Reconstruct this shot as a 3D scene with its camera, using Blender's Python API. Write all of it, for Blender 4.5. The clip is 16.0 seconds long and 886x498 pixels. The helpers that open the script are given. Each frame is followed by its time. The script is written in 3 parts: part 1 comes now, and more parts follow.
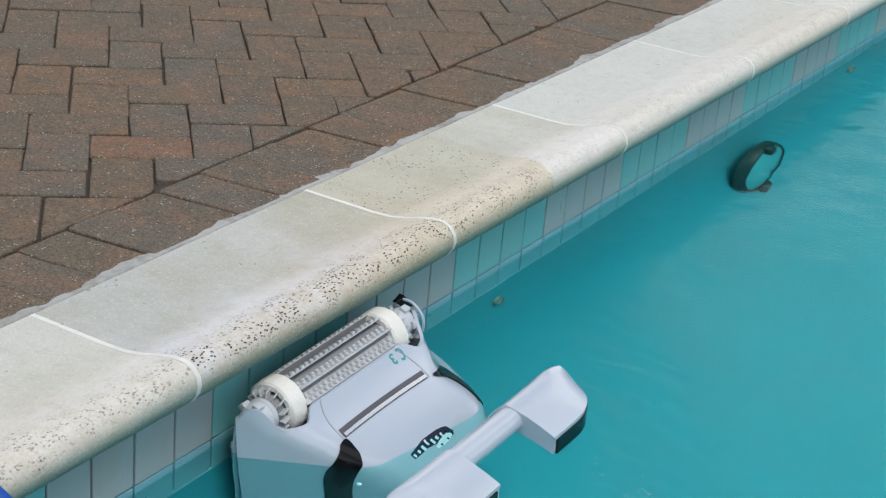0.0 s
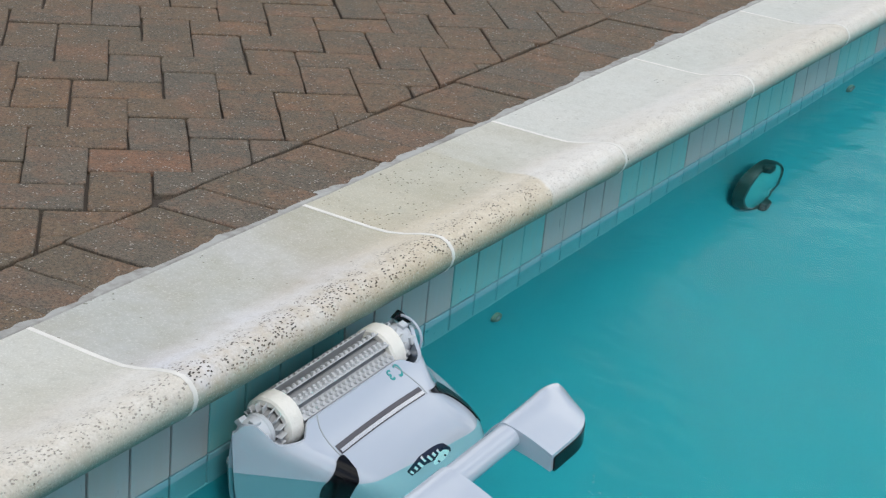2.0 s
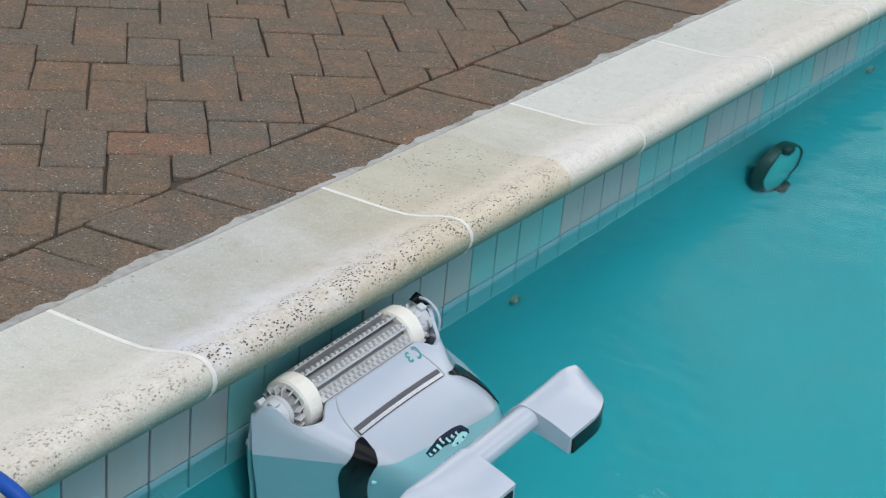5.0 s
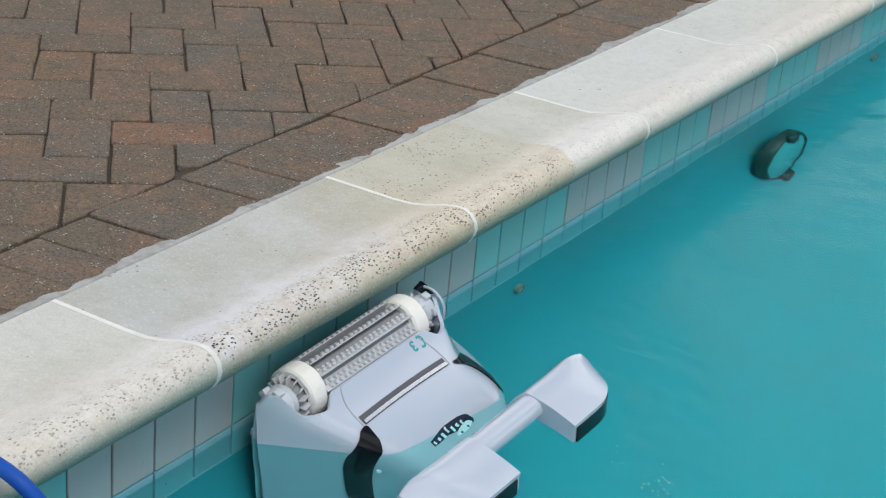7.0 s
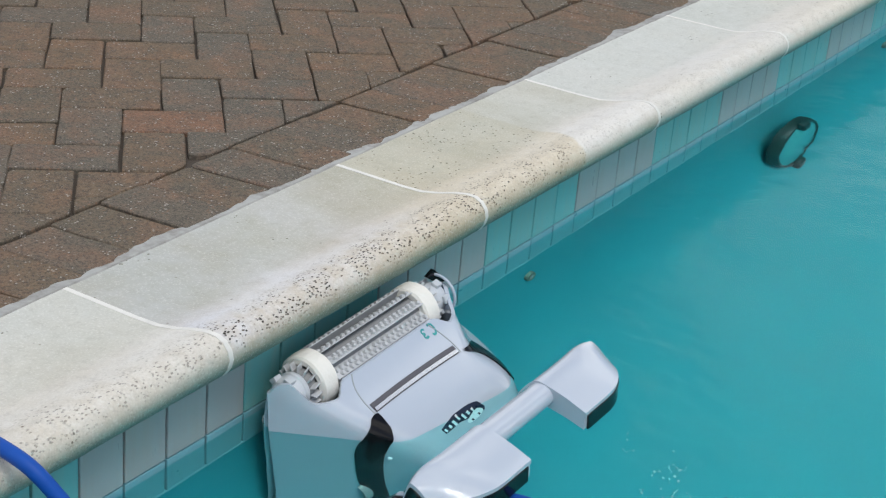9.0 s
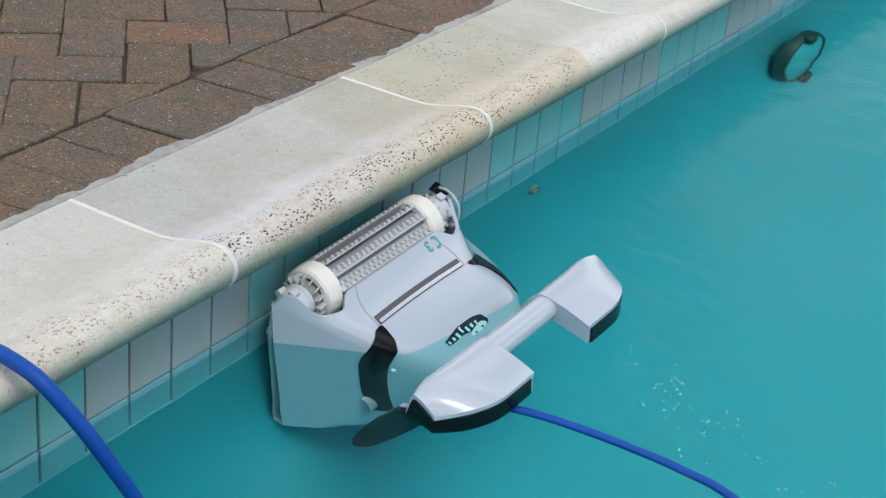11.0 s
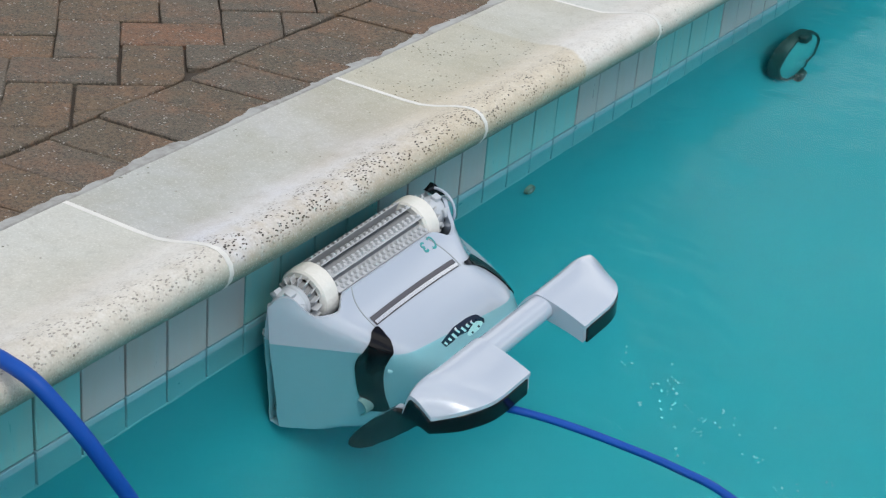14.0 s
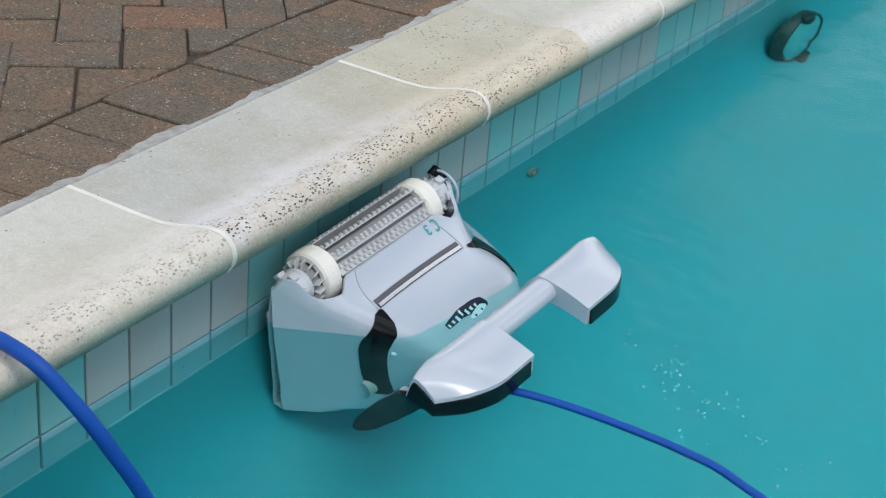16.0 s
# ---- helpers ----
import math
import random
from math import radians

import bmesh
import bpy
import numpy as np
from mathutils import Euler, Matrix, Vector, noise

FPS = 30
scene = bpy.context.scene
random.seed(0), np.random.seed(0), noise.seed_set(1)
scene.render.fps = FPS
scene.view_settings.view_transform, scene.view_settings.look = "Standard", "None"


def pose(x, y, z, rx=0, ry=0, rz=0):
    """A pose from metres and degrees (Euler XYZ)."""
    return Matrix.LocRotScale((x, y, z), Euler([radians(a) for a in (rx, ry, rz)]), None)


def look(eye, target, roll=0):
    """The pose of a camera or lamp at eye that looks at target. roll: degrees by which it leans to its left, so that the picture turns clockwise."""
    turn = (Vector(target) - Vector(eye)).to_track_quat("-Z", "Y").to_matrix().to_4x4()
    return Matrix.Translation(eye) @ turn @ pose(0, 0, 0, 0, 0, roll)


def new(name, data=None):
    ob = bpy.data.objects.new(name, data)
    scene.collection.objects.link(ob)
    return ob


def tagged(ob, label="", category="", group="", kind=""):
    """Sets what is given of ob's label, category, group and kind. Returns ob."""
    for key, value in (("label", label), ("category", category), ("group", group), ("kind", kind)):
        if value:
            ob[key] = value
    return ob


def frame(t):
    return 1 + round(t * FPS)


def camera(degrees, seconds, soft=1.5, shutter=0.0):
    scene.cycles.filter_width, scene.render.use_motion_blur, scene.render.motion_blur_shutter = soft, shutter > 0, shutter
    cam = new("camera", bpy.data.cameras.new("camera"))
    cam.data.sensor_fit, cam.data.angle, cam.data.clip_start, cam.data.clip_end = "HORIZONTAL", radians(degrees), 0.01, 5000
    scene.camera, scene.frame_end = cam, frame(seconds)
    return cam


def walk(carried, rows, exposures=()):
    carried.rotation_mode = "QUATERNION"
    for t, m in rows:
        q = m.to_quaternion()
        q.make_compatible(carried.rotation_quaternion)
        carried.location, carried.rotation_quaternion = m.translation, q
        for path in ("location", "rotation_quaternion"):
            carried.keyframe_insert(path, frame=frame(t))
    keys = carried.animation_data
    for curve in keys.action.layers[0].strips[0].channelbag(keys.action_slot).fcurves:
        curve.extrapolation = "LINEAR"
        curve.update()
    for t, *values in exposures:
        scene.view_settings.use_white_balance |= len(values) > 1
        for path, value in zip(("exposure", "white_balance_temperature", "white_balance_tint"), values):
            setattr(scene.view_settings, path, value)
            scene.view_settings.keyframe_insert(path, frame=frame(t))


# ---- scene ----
# Camera and its path: x, y, z and the three turns.
cam = camera(30.0, 16.0, soft=1.25)
PATH = [
    (0.0, 1.2115, -0.0022, 1.0016, 66.40, -4.83, 31.99),
    (0.5, 1.2096, 0.0005, 1.0000, 67.04, -5.57, 31.65),
    (1.0, 1.2090, 0.0015, 0.9992, 67.20, -5.66, 32.27),
    (1.5, 1.2089, 0.0018, 0.9991, 67.09, -5.49, 32.20),
    (2.0, 1.2085, 0.0025, 0.9987, 66.96, -5.24, 32.10),
    (2.5, 1.2089, 0.0020, 0.9990, 66.74, -5.17, 32.12),
    (3.0, 1.2091, 0.0016, 0.9991, 66.52, -5.09, 32.56),
    (3.5, 1.2091, 0.0015, 0.9991, 66.43, -4.97, 32.61),
    (4.0, 1.2091, 0.0016, 0.9991, 66.36, -4.94, 32.64),
    (6.5, 1.2095, 0.0008, 0.9993, 66.13, -4.89, 32.67),
    (7.0, 1.2095, 0.0008, 0.9995, 65.91, -4.75, 32.74),
    (7.5, 1.2094, 0.0009, 0.9993, 65.71, -4.61, 32.84),
    (8.0, 1.2100, 0.0001, 0.9998, 65.75, -4.50, 32.89),
    (8.5, 1.2104, -0.0002, 1.0000, 65.64, -4.63, 32.97),
    (9.0, 1.2105, -0.0005, 1.0002, 65.46, -4.54, 33.06),
    (9.5, 1.2107, -0.0013, 1.0000, 64.55, -4.55, 33.28),
    (10.0, 1.2109, -0.0019, 1.0005, 62.48, -4.74, 33.44),
    (12.5, 1.2106, -0.0014, 1.0007, 62.44, -4.61, 33.09),
    (13.0, 1.2105, -0.0009, 1.0006, 62.41, -4.59, 33.06),
    (13.5, 1.2105, -0.0010, 1.0007, 62.50, -4.52, 33.00),
    (14.0, 1.2107, -0.0012, 1.0008, 62.46, -4.55, 33.05),
    (14.5, 1.2113, -0.0012, 1.0011, 62.29, -4.37, 33.06),
    (15.0, 1.2106, -0.0010, 1.0007, 62.16, -4.36, 33.05),
    (15.5, 1.2107, -0.0014, 1.0008, 62.01, -4.33, 33.06),
    (16.0, 1.2107, -0.0013, 1.0008, 61.86, -4.31, 33.05),
]
walk(cam, [(t, pose(x, y, z, a, b, c)) for t, x, y, z, a, b, c in PATH])

# ---- light: bright overcast sky, soft sun ----
SUN_EL, SUN_AZ = radians(63), radians(120)
world = bpy.data.worlds.new("world")
scene.world = world
world.use_nodes = True
wn, wl = world.node_tree.nodes, world.node_tree.links
wn.clear()
sky = wn.new("ShaderNodeTexSky")
sky.sky_type, sky.sun_disc = "NISHITA", False
sky.sun_elevation, sky.sun_rotation = SUN_EL, SUN_AZ
w_out, w_bg, w_mix = wn.new("ShaderNodeOutputWorld"), wn.new("ShaderNodeBackground"), wn.new("ShaderNodeMixRGB")
w_co, w_noise, w_ramp = wn.new("ShaderNodeTexCoord"), wn.new("ShaderNodeTexNoise"), wn.new("ShaderNodeValToRGB")
w_noise.inputs["Scale"].default_value, w_noise.inputs["Detail"].default_value = 3.0, 6.0
w_ramp.color_ramp.elements[0].position, w_ramp.color_ramp.elements[1].position = 0.42, 0.58
w_mix.inputs[2].default_value = (10.8, 10.9, 11.0, 1)
w_bg.inputs[1].default_value = 0.115
wl.new(w_co.outputs["Generated"], w_noise.inputs["Vector"])
wl.new(w_noise.outputs["Fac"], w_ramp.inputs[0])
wl.new(w_ramp.outputs[0], w_mix.inputs[0])
wl.new(sky.outputs[0], w_mix.inputs[1])
wl.new(w_mix.outputs[0], w_bg.inputs[0])
wl.new(w_bg.outputs[0], w_out.inputs[0])
sun = new("sun", bpy.data.lights.new("sun", "SUN"))
sun.data.energy, sun.data.angle, sun.data.color = 1.58, radians(22), (1.0, 0.97, 0.92)
sun.data.cycles.use_multiple_importance_sampling = False
sun.matrix_world = look((0, 0, 0), (math.sin(SUN_AZ + math.pi) * math.cos(SUN_EL), math.cos(SUN_AZ + math.pi) * math.cos(SUN_EL), -math.sin(SUN_EL)))
scene.view_settings.exposure = 0.0


# ---- materials ----
class Mat:
    """A node material with short ways to add nodes."""

    def __init__(self, name, rough=0.6, metal=0.0, color=(0.5, 0.5, 0.5), coat=0.0, spec=0.5):
        self.m = bpy.data.materials.new(name)
        self.m.use_nodes = True
        self.n, self.l = self.m.node_tree.nodes, self.m.node_tree.links
        self.b = self.n["Principled BSDF"]
        self.b.inputs["Roughness"].default_value = rough
        self.b.inputs["Metallic"].default_value = metal
        self.b.inputs["Base Color"].default_value = (*color, 1)
        self.b.inputs["Coat Weight"].default_value = coat
        self.b.inputs["Specular IOR Level"].default_value = spec
        self.co = self.n.new("ShaderNodeTexCoord").outputs["Object"]

    def link(self, a, b):
        self.l.new(a, b)

    def value(self, sock, v):
        if isinstance(v, bpy.types.NodeSocket):
            self.l.new(v, sock)
        else:
            sock.default_value = v

    def math(self, op, a, b=0.0, clamp=False):
        x = self.n.new("ShaderNodeMath")
        x.operation, x.use_clamp = op, clamp
        self.value(x.inputs[0], a)
        self.value(x.inputs[1], b)
        return x.outputs[0]

    def vmath(self, op, a, b):
        x = self.n.new("ShaderNodeVectorMath")
        x.operation = op
        self.value(x.inputs[0], a)
        self.value(x.inputs[1], b)
        return x.outputs[0]

    def random(self):
        return self.n.new("ShaderNodeObjectInfo").outputs["Random"]

    def shifted(self, k=37.0):
        """Object coordinates moved by each object's random number."""
        c = self.n.new("ShaderNodeCombineXYZ")
        r = self.math("MULTIPLY", self.random(), k)
        for i in range(3):
            self.link(r, c.inputs[i])
        return self.vmath("ADD", self.co, c.outputs[0])

    def xyz(self, v=None):
        s = self.n.new("ShaderNodeSeparateXYZ")
        self.link(v or self.co, s.inputs[0])
        return s.outputs

    def noise(self, scale, detail=4.0, vec=None, rough=0.6):
        x = self.n.new("ShaderNodeTexNoise")
        x.inputs["Scale"].default_value, x.inputs["Detail"].default_value, x.inputs["Roughness"].default_value = scale, detail, rough
        self.link(vec or self.co, x.inputs["Vector"])
        return x.outputs["Fac"]

    def voronoi(self, scale, vec=None, out="Distance", feature="F1"):
        x = self.n.new("ShaderNodeTexVoronoi")
        x.feature = feature
        x.inputs["Scale"].default_value = scale
        self.link(vec or self.co, x.inputs["Vector"])
        return x.outputs[out]

    def ramp(self, fac, *stops):
        x = self.n.new("ShaderNodeValToRGB")
        e = x.color_ramp.elements
        while len(e) < len(stops):
            e.new(0.5)
        for el, (p, c) in zip(e, stops):
            el.position, el.color = p, (*c, 1) if len(c) == 3 else c
        self.link(fac, x.inputs[0])
        return x.outputs[0]

    def step(self, fac, lo, hi):
        x = self.n.new("ShaderNodeMapRange")
        x.clamp = True
        self.value(x.inputs[0], fac)
        x.inputs[1].default_value, x.inputs[2].default_value = lo, hi
        return x.outputs[0]

    def mix(self, fac, a, b, mode="MIX"):
        x = self.n.new("ShaderNodeMixRGB")
        x.blend_type = mode
        self.value(x.inputs[0], fac)
        self.value(x.inputs[1], (*a, 1) if isinstance(a, tuple) else a)
        self.value(x.inputs[2], (*b, 1) if isinstance(b, tuple) else b)
        return x.outputs[0]

    def color(self, c):
        self.link(c, self.b.inputs["Base Color"])

    def rough(self, f, lo, hi):
        x = self.n.new("ShaderNodeMapRange")
        self.link(f, x.inputs[0])
        x.inputs[3].default_value, x.inputs[4].default_value = lo, hi
        self.link(x.outputs[0], self.b.inputs["Roughness"])

    def bump(self, h, strength=0.3, dist=0.002):
        x = self.n.new("ShaderNodeBump")
        x.inputs["Strength"].default_value, x.inputs["Distance"].default_value = strength, dist
        self.link(h, x.inputs["Height"])
        self.link(x.outputs[0], self.b.inputs["Normal"])
        return x


def paver_material(name, tone):
    """Concrete paver: mottled face, coarse grit, scattered pale stone chips."""
    m = Mat(name, 0.9)
    v = m.shifted()
    big, mid, grit, fine = m.noise(7, 3, v), m.noise(30, 5, v), m.noise(170, 4, v, 0.75), m.noise(420, 2, v)
    base = m.ramp(m.math("ADD", m.math("MULTIPLY", m.random(), 0.55), m.math("MULTIPLY", big, 0.45)), *tone)
    c = m.mix(m.step(mid, 0.42, 0.68), base, m.mix(0.6, base, (0.105, 0.101, 0.079)))
    c = m.mix(m.math("MULTIPLY", m.step(m.noise(10, 4, v), 0.48, 0.68), 0.60), c, (0.275, 0.148, 0.088))
    c = m.mix(m.step(grit, 0.56, 0.40), c, m.mix(0.55, c, (0.03, 0.025, 0.021)))
    c = m.mix(m.math("MULTIPLY", m.step(fine, 0.55, 0.70), 0.55), c, (0.33, 0.27, 0.21))
    pale = m.math("MULTIPLY", m.step(m.voronoi(150, v), 0.30, 0.20), m.step(m.noise(60, 2, v), 0.53, 0.60))
    dark = m.math("MULTIPLY", m.step(m.voronoi(190, m.vmath("ADD", v, (3.1, 1.7, 0.4))), 0.30, 0.20), m.step(m.noise(48, 2, v), 0.46, 0.38))
    red = m.math("MULTIPLY", m.step(m.voronoi(135, m.vmath("ADD", v, (7.7, 2.9, 1.3))), 0.32, 0.22), m.step(m.noise(40, 2, v), 0.52, 0.60))
    c = m.mix(m.math("MULTIPLY", red, 0.55), c, (0.30, 0.165, 0.10))
    c = m.mix(m.math("MULTIPLY", dark, 0.75), c, (0.045, 0.043, 0.040))
    c = m.mix(m.math("MULTIPLY", pale, 0.85), c, (0.45, 0.42, 0.37))
    m.color(c)
    m.rough(grit, 0.8, 0.97)
    m.bump(m.math("ADD", m.math("ADD", m.math("MULTIPLY", grit, 1.3), m.math("MULTIPLY", fine, 0.6)), m.math("MULTIPLY", mid, 1.2)), 0.9, 0.004)
    return m.m


BRICK_TONE = ((0.0, (0.125, 0.112, 0.088)), (0.35, (0.200, 0.140, 0.088)), (0.6, (0.158, 0.128, 0.090)), (0.8, (0.238, 0.145, 0.080)), (1.0, (0.138, 0.126, 0.100)))
GREY_TONE = ((0.0, (0.150, 0.132, 0.104)), (0.5, (0.172, 0.143, 0.108)), (1.0, (0.165, 0.130, 0.095)))
ORANGE_TONE = ((0.0, (0.29, 0.145, 0.082)), (0.6, (0.28, 0.145, 0.085)), (1.0, (0.21, 0.135, 0.092)))
mat_brick = paver_material("paver_mixed", BRICK_TONE)
mat_brick_grey = paver_material("paver_grey", GREY_TONE)
mat_brick_orange = paver_material("paver_orange", ORANGE_TONE)


def coping_material(name, cream, patch=0.0, worn_lip=1.0, speckle=0.60):
    """Cast stone: pale cement skin, worn to a pitted aggregate along the lip."""
    m = Mat(name, 0.8)
    v = m.shifted()
    x, y, z = m.xyz()
    cloud, fine, grit = m.noise(3.2, 5, v), m.noise(38, 5, v), m.noise(300, 3, v)
    white, warm, bluish = (0.665, 0.660, 0.632), (0.640, 0.585, 0.472), (0.625, 0.640, 0.690)
    f = m.math("ADD", m.math("SUBTRACT", cloud, 0.5), m.math("ADD", m.math("MULTIPLY", m.math("ADD", x, 0.10), 1.6), m.math("MULTIPLY", m.math("SUBTRACT", y, 0.30), cream[1])))
    c = m.mix(m.step(m.math("ADD", f, cream[0]), 0.0, 1.0), white, warm)
    c = m.mix(m.math("MULTIPLY", m.step(m.math("SUBTRACT", m.math("ADD", cloud, cream[2]), m.math("ADD", m.math("MULTIPLY", y, 1.0), m.math("MULTIPLY", m.math("ADD", x, 0.15), 1.5))), 0.10, 0.6), 0.85), c, bluish)
    if patch:
        edge = m.math("ADD", y, m.math("MULTIPLY", m.math("SUBTRACT", fine, 0.5), 0.012))
        slant = m.math("SUBTRACT", edge, m.math("MULTIPLY", m.step(x, -0.03, 0.04), -0.05))
        inside = m.step(slant, patch - 0.004, patch + 0.004)
        c = m.mix(inside, c, (0.70, 0.685, 0.645))
    spots = m.noise(52, 5, v, 0.75)
    c = m.mix(m.math("MULTIPLY", m.step(spots, 0.52, 0.66), 0.34), c, m.mix(0.5, c, (0.80, 0.80, 0.79)))
    c = m.mix(m.math("MULTIPLY", m.step(spots, 0.47, 0.36), 0.50), c, m.mix(0.5, c, (0.37, 0.355, 0.33)))
    c = m.mix(m.math("MULTIPLY", m.step(fine, 0.45, 0.75), 0.35), c, m.mix(0.5, c, (0.46, 0.435, 0.40)))
    lip = m.step(m.math("ADD", x, m.math("MULTIPLY", m.math("SUBTRACT", cloud, 0.5), 0.05)), -0.018, 0.018)
    stretch = m.vmath("MULTIPLY", v, (1.0, 0.62, 1.0))
    wob = m.math("MULTIPLY", m.math("SUBTRACT", m.noise(260, 2, v), 0.5), 0.75)
    pit = m.step(m.math("ADD", m.voronoi(245, stretch), wob), 0.37, 0.25)
    some = m.step(m.noise(34, 3, v), 0.45, 0.53)
    shelf = m.step(x, 0.060, 0.050)
    pits = m.math("MULTIPLY", m.math("MULTIPLY", pit, some), m.math("MULTIPLY", m.math("MULTIPLY", lip, shelf), worn_lip))
    rare = m.math("MULTIPLY", m.step(m.voronoi(95, v), 0.20, 0.13), m.step(m.noise(14, 2, v), speckle, speckle + 0.06))
    pits = m.math("MAXIMUM", pits, rare)
    if patch:
        pits = m.math("MULTIPLY", pits, m.math("SUBTRACT", 1.0, m.math("MULTIPLY", inside, 0.75)))
        lip = m.math("MULTIPLY", lip, m.math("SUBTRACT", 1.0, m.math("MULTIPLY", inside, 0.8)))
    c = m.mix(m.math("MULTIPLY", m.math("MULTIPLY", lip, worn_lip), m.step(fine, 0.25, 0.7)), c, m.mix(0.6, c, (0.48, 0.40, 0.275)))
    pebble = m.ramp(m.voronoi(245, stretch, "Color"), (0.0, (0.012, 0.011, 0.010)), (0.55, (0.045, 0.038, 0.030)), (1.0, (0.24, 0.19, 0.13)))
    c = m.mix(pits, c, pebble)
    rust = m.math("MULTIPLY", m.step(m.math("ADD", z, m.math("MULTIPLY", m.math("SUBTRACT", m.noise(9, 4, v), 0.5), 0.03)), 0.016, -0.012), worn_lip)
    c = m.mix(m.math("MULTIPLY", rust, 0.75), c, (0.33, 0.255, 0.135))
    # Green light thrown up by the water, put into the lip's lower colour.
    water_cast = m.step(m.math("ADD", z, m.math("MULTIPLY", m.math("SUBTRACT", cloud, 0.5), 0.014)), 0.007, -0.024)
    c = m.mix(m.math("MULTIPLY", water_cast, 0.8), c, (0.13, 0.25, 0.21))
    c = m.mix(m.math("MULTIPLY", m.step(grit, 0.53, 0.66), 0.22), c, (0.37, 0.355, 0.325))
    c = m.mix(m.math("MULTIPLY", m.step(grit, 0.45, 0.34), 0.25), c, (0.78, 0.77, 0.74))
    m.color(c)
    m.bump(m.math("SUBTRACT", m.math("ADD", m.math("MULTIPLY", grit, 0.25), m.math("ADD", m.math("MULTIPLY", fine, 0.3), m.math("MULTIPLY", m.math("MULTIPLY", lip, m.noise(110, 3, v)), 0.7))), pits), 0.75, 0.003)
    return m.m


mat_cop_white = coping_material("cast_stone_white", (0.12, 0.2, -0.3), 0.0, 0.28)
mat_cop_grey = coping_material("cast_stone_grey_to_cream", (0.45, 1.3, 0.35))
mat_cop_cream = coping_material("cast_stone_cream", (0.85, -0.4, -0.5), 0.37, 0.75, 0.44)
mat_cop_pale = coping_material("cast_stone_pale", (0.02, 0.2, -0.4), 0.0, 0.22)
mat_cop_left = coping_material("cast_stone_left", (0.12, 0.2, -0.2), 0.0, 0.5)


def simple(name, color, rough=0.6, metal=0.0, grain=0.0, scale=60, coat=0.0, dirt=(0.2, 0.2, 0.18), amount=0.3, spec=0.5, drawn=(1, 1, 1)):
    m = Mat(name, rough, metal, color, coat, spec)
    v = m.vmath("MULTIPLY", m.shifted(11.0), drawn)
    n1, n2 = m.noise(scale * 0.15, 4, v), m.noise(scale, 4, v)
    m.color(m.mix(m.math("MULTIPLY", m.step(m.math("ADD", m.math("MULTIPLY", n1, 0.6), m.math("MULTIPLY", n2, 0.4)), 0.45, 0.75), amount), color, dirt))
    m.rough(n2, max(0.02, rough - 0.08), min(1, rough + 0.1))
    if grain:
        m.bump(n2, grain, 0.002)
    return m.m


mat_grout = simple("white_grout", (0.72, 0.71, 0.67), 0.8, grain=0.3, amount=0.25)
mat_mortar = simple("grey_mortar", (0.40, 0.405, 0.39), 0.9, grain=0.6, scale=70, dirt=(0.15, 0.135, 0.115), amount=0.9)
mat_sand = simple("joint_sand", (0.06, 0.048, 0.038), 0.95, grain=0.8, scale=200, amount=0.4, dirt=(0.09, 0.07, 0.05))
mat_added_wall = simple("dark_added_wall", (0.06, 0.085, 0.06), 0.9, grain=0.4, scale=8, dirt=(0.03, 0.05, 0.03), amount=0.7)
mat_soil = simple("plain_ground", (0.14, 0.12, 0.1), 0.95, grain=0.5, scale=30)
mat_tile_teal = simple("teal_tile", (0.16, 0.45, 0.455), 0.3, grain=0.08, scale=90, dirt=(0.28, 0.40, 0.35), amount=0.7, drawn=(1, 1, 0.22))
mat_tile_grey = simple("lilac_grey_tile", (0.355, 0.40, 0.405), 0.3, grain=0.08, scale=90, dirt=(0.36, 0.35, 0.31), amount=0.7, drawn=(1, 1, 0.22))
# The water's blue tint is put into the lower row's tile colour.
mat_tile_water_tint = simple("water_tinted_tile", (0.18, 0.40, 0.46), 0.3, grain=0.05, scale=40, dirt=(0.25, 0.40, 0.43), amount=0.6)
mat_tile_joint = simple("brown_tile_joint", (0.15, 0.145, 0.115), 0.85, grain=0.4, scale=90, dirt=(0.10, 0.11, 0.09), amount=0.6)
mat_trim = simple("stained_fitting", (0.13, 0.17, 0.14), 0.7, grain=0.3, dirt=(0.08, 0.10, 0.08), amount=0.6)
mat_plaster = simple("teal_plaster", (0.022, 0.287, 0.338), 0.7, grain=0.2, scale=14, dirt=(0.034, 0.328, 0.382), amount=0.6)
mat_shell = simple("light_grey_plastic", (0.455, 0.510, 0.590), 0.07, scale=25, coat=1.0, dirt=(0.43, 0.48, 0.55), amount=0.3)
mat_black = simple("gloss_black_plastic", (0.003, 0.003, 0.004), 0.08, amount=0.2, dirt=(0.005, 0.005, 0.006), spec=0.30)
mat_cap = simple("matt_grey_plastic", (0.52, 0.56, 0.60), 0.35, scale=40, dirt=(0.44, 0.47, 0.50), amount=0.4)
mat_chrome = simple("chrome", (0.86, 0.86, 0.88), 0.15, 1.0, amount=0.1)
mat_ring = simple("white_foam", (0.78, 0.77, 0.72), 0.75, grain=0.4, scale=160, amount=0.25, dirt=(0.6, 0.58, 0.5))
mat_brush = simple("grey_rubber_brush", (0.50, 0.52, 0.54), 0.45, grain=0.2, amount=0.4, dirt=(0.36, 0.37, 0.38))
mat_core = simple("dark_brush_core", (0.25, 0.26, 0.27), 0.6, amount=0.3)
mat_channel = simple("dark_channel", (0.10, 0.10, 0.115), 0.2, amount=0.2, spec=0.12)
mat_track = simple("grey_track", (0.30, 0.34, 0.35), 0.6, amount=0.3)
mat_logo = simple("dark_blue_print", (0.012, 0.02, 0.045), 0.3, amount=0.1)
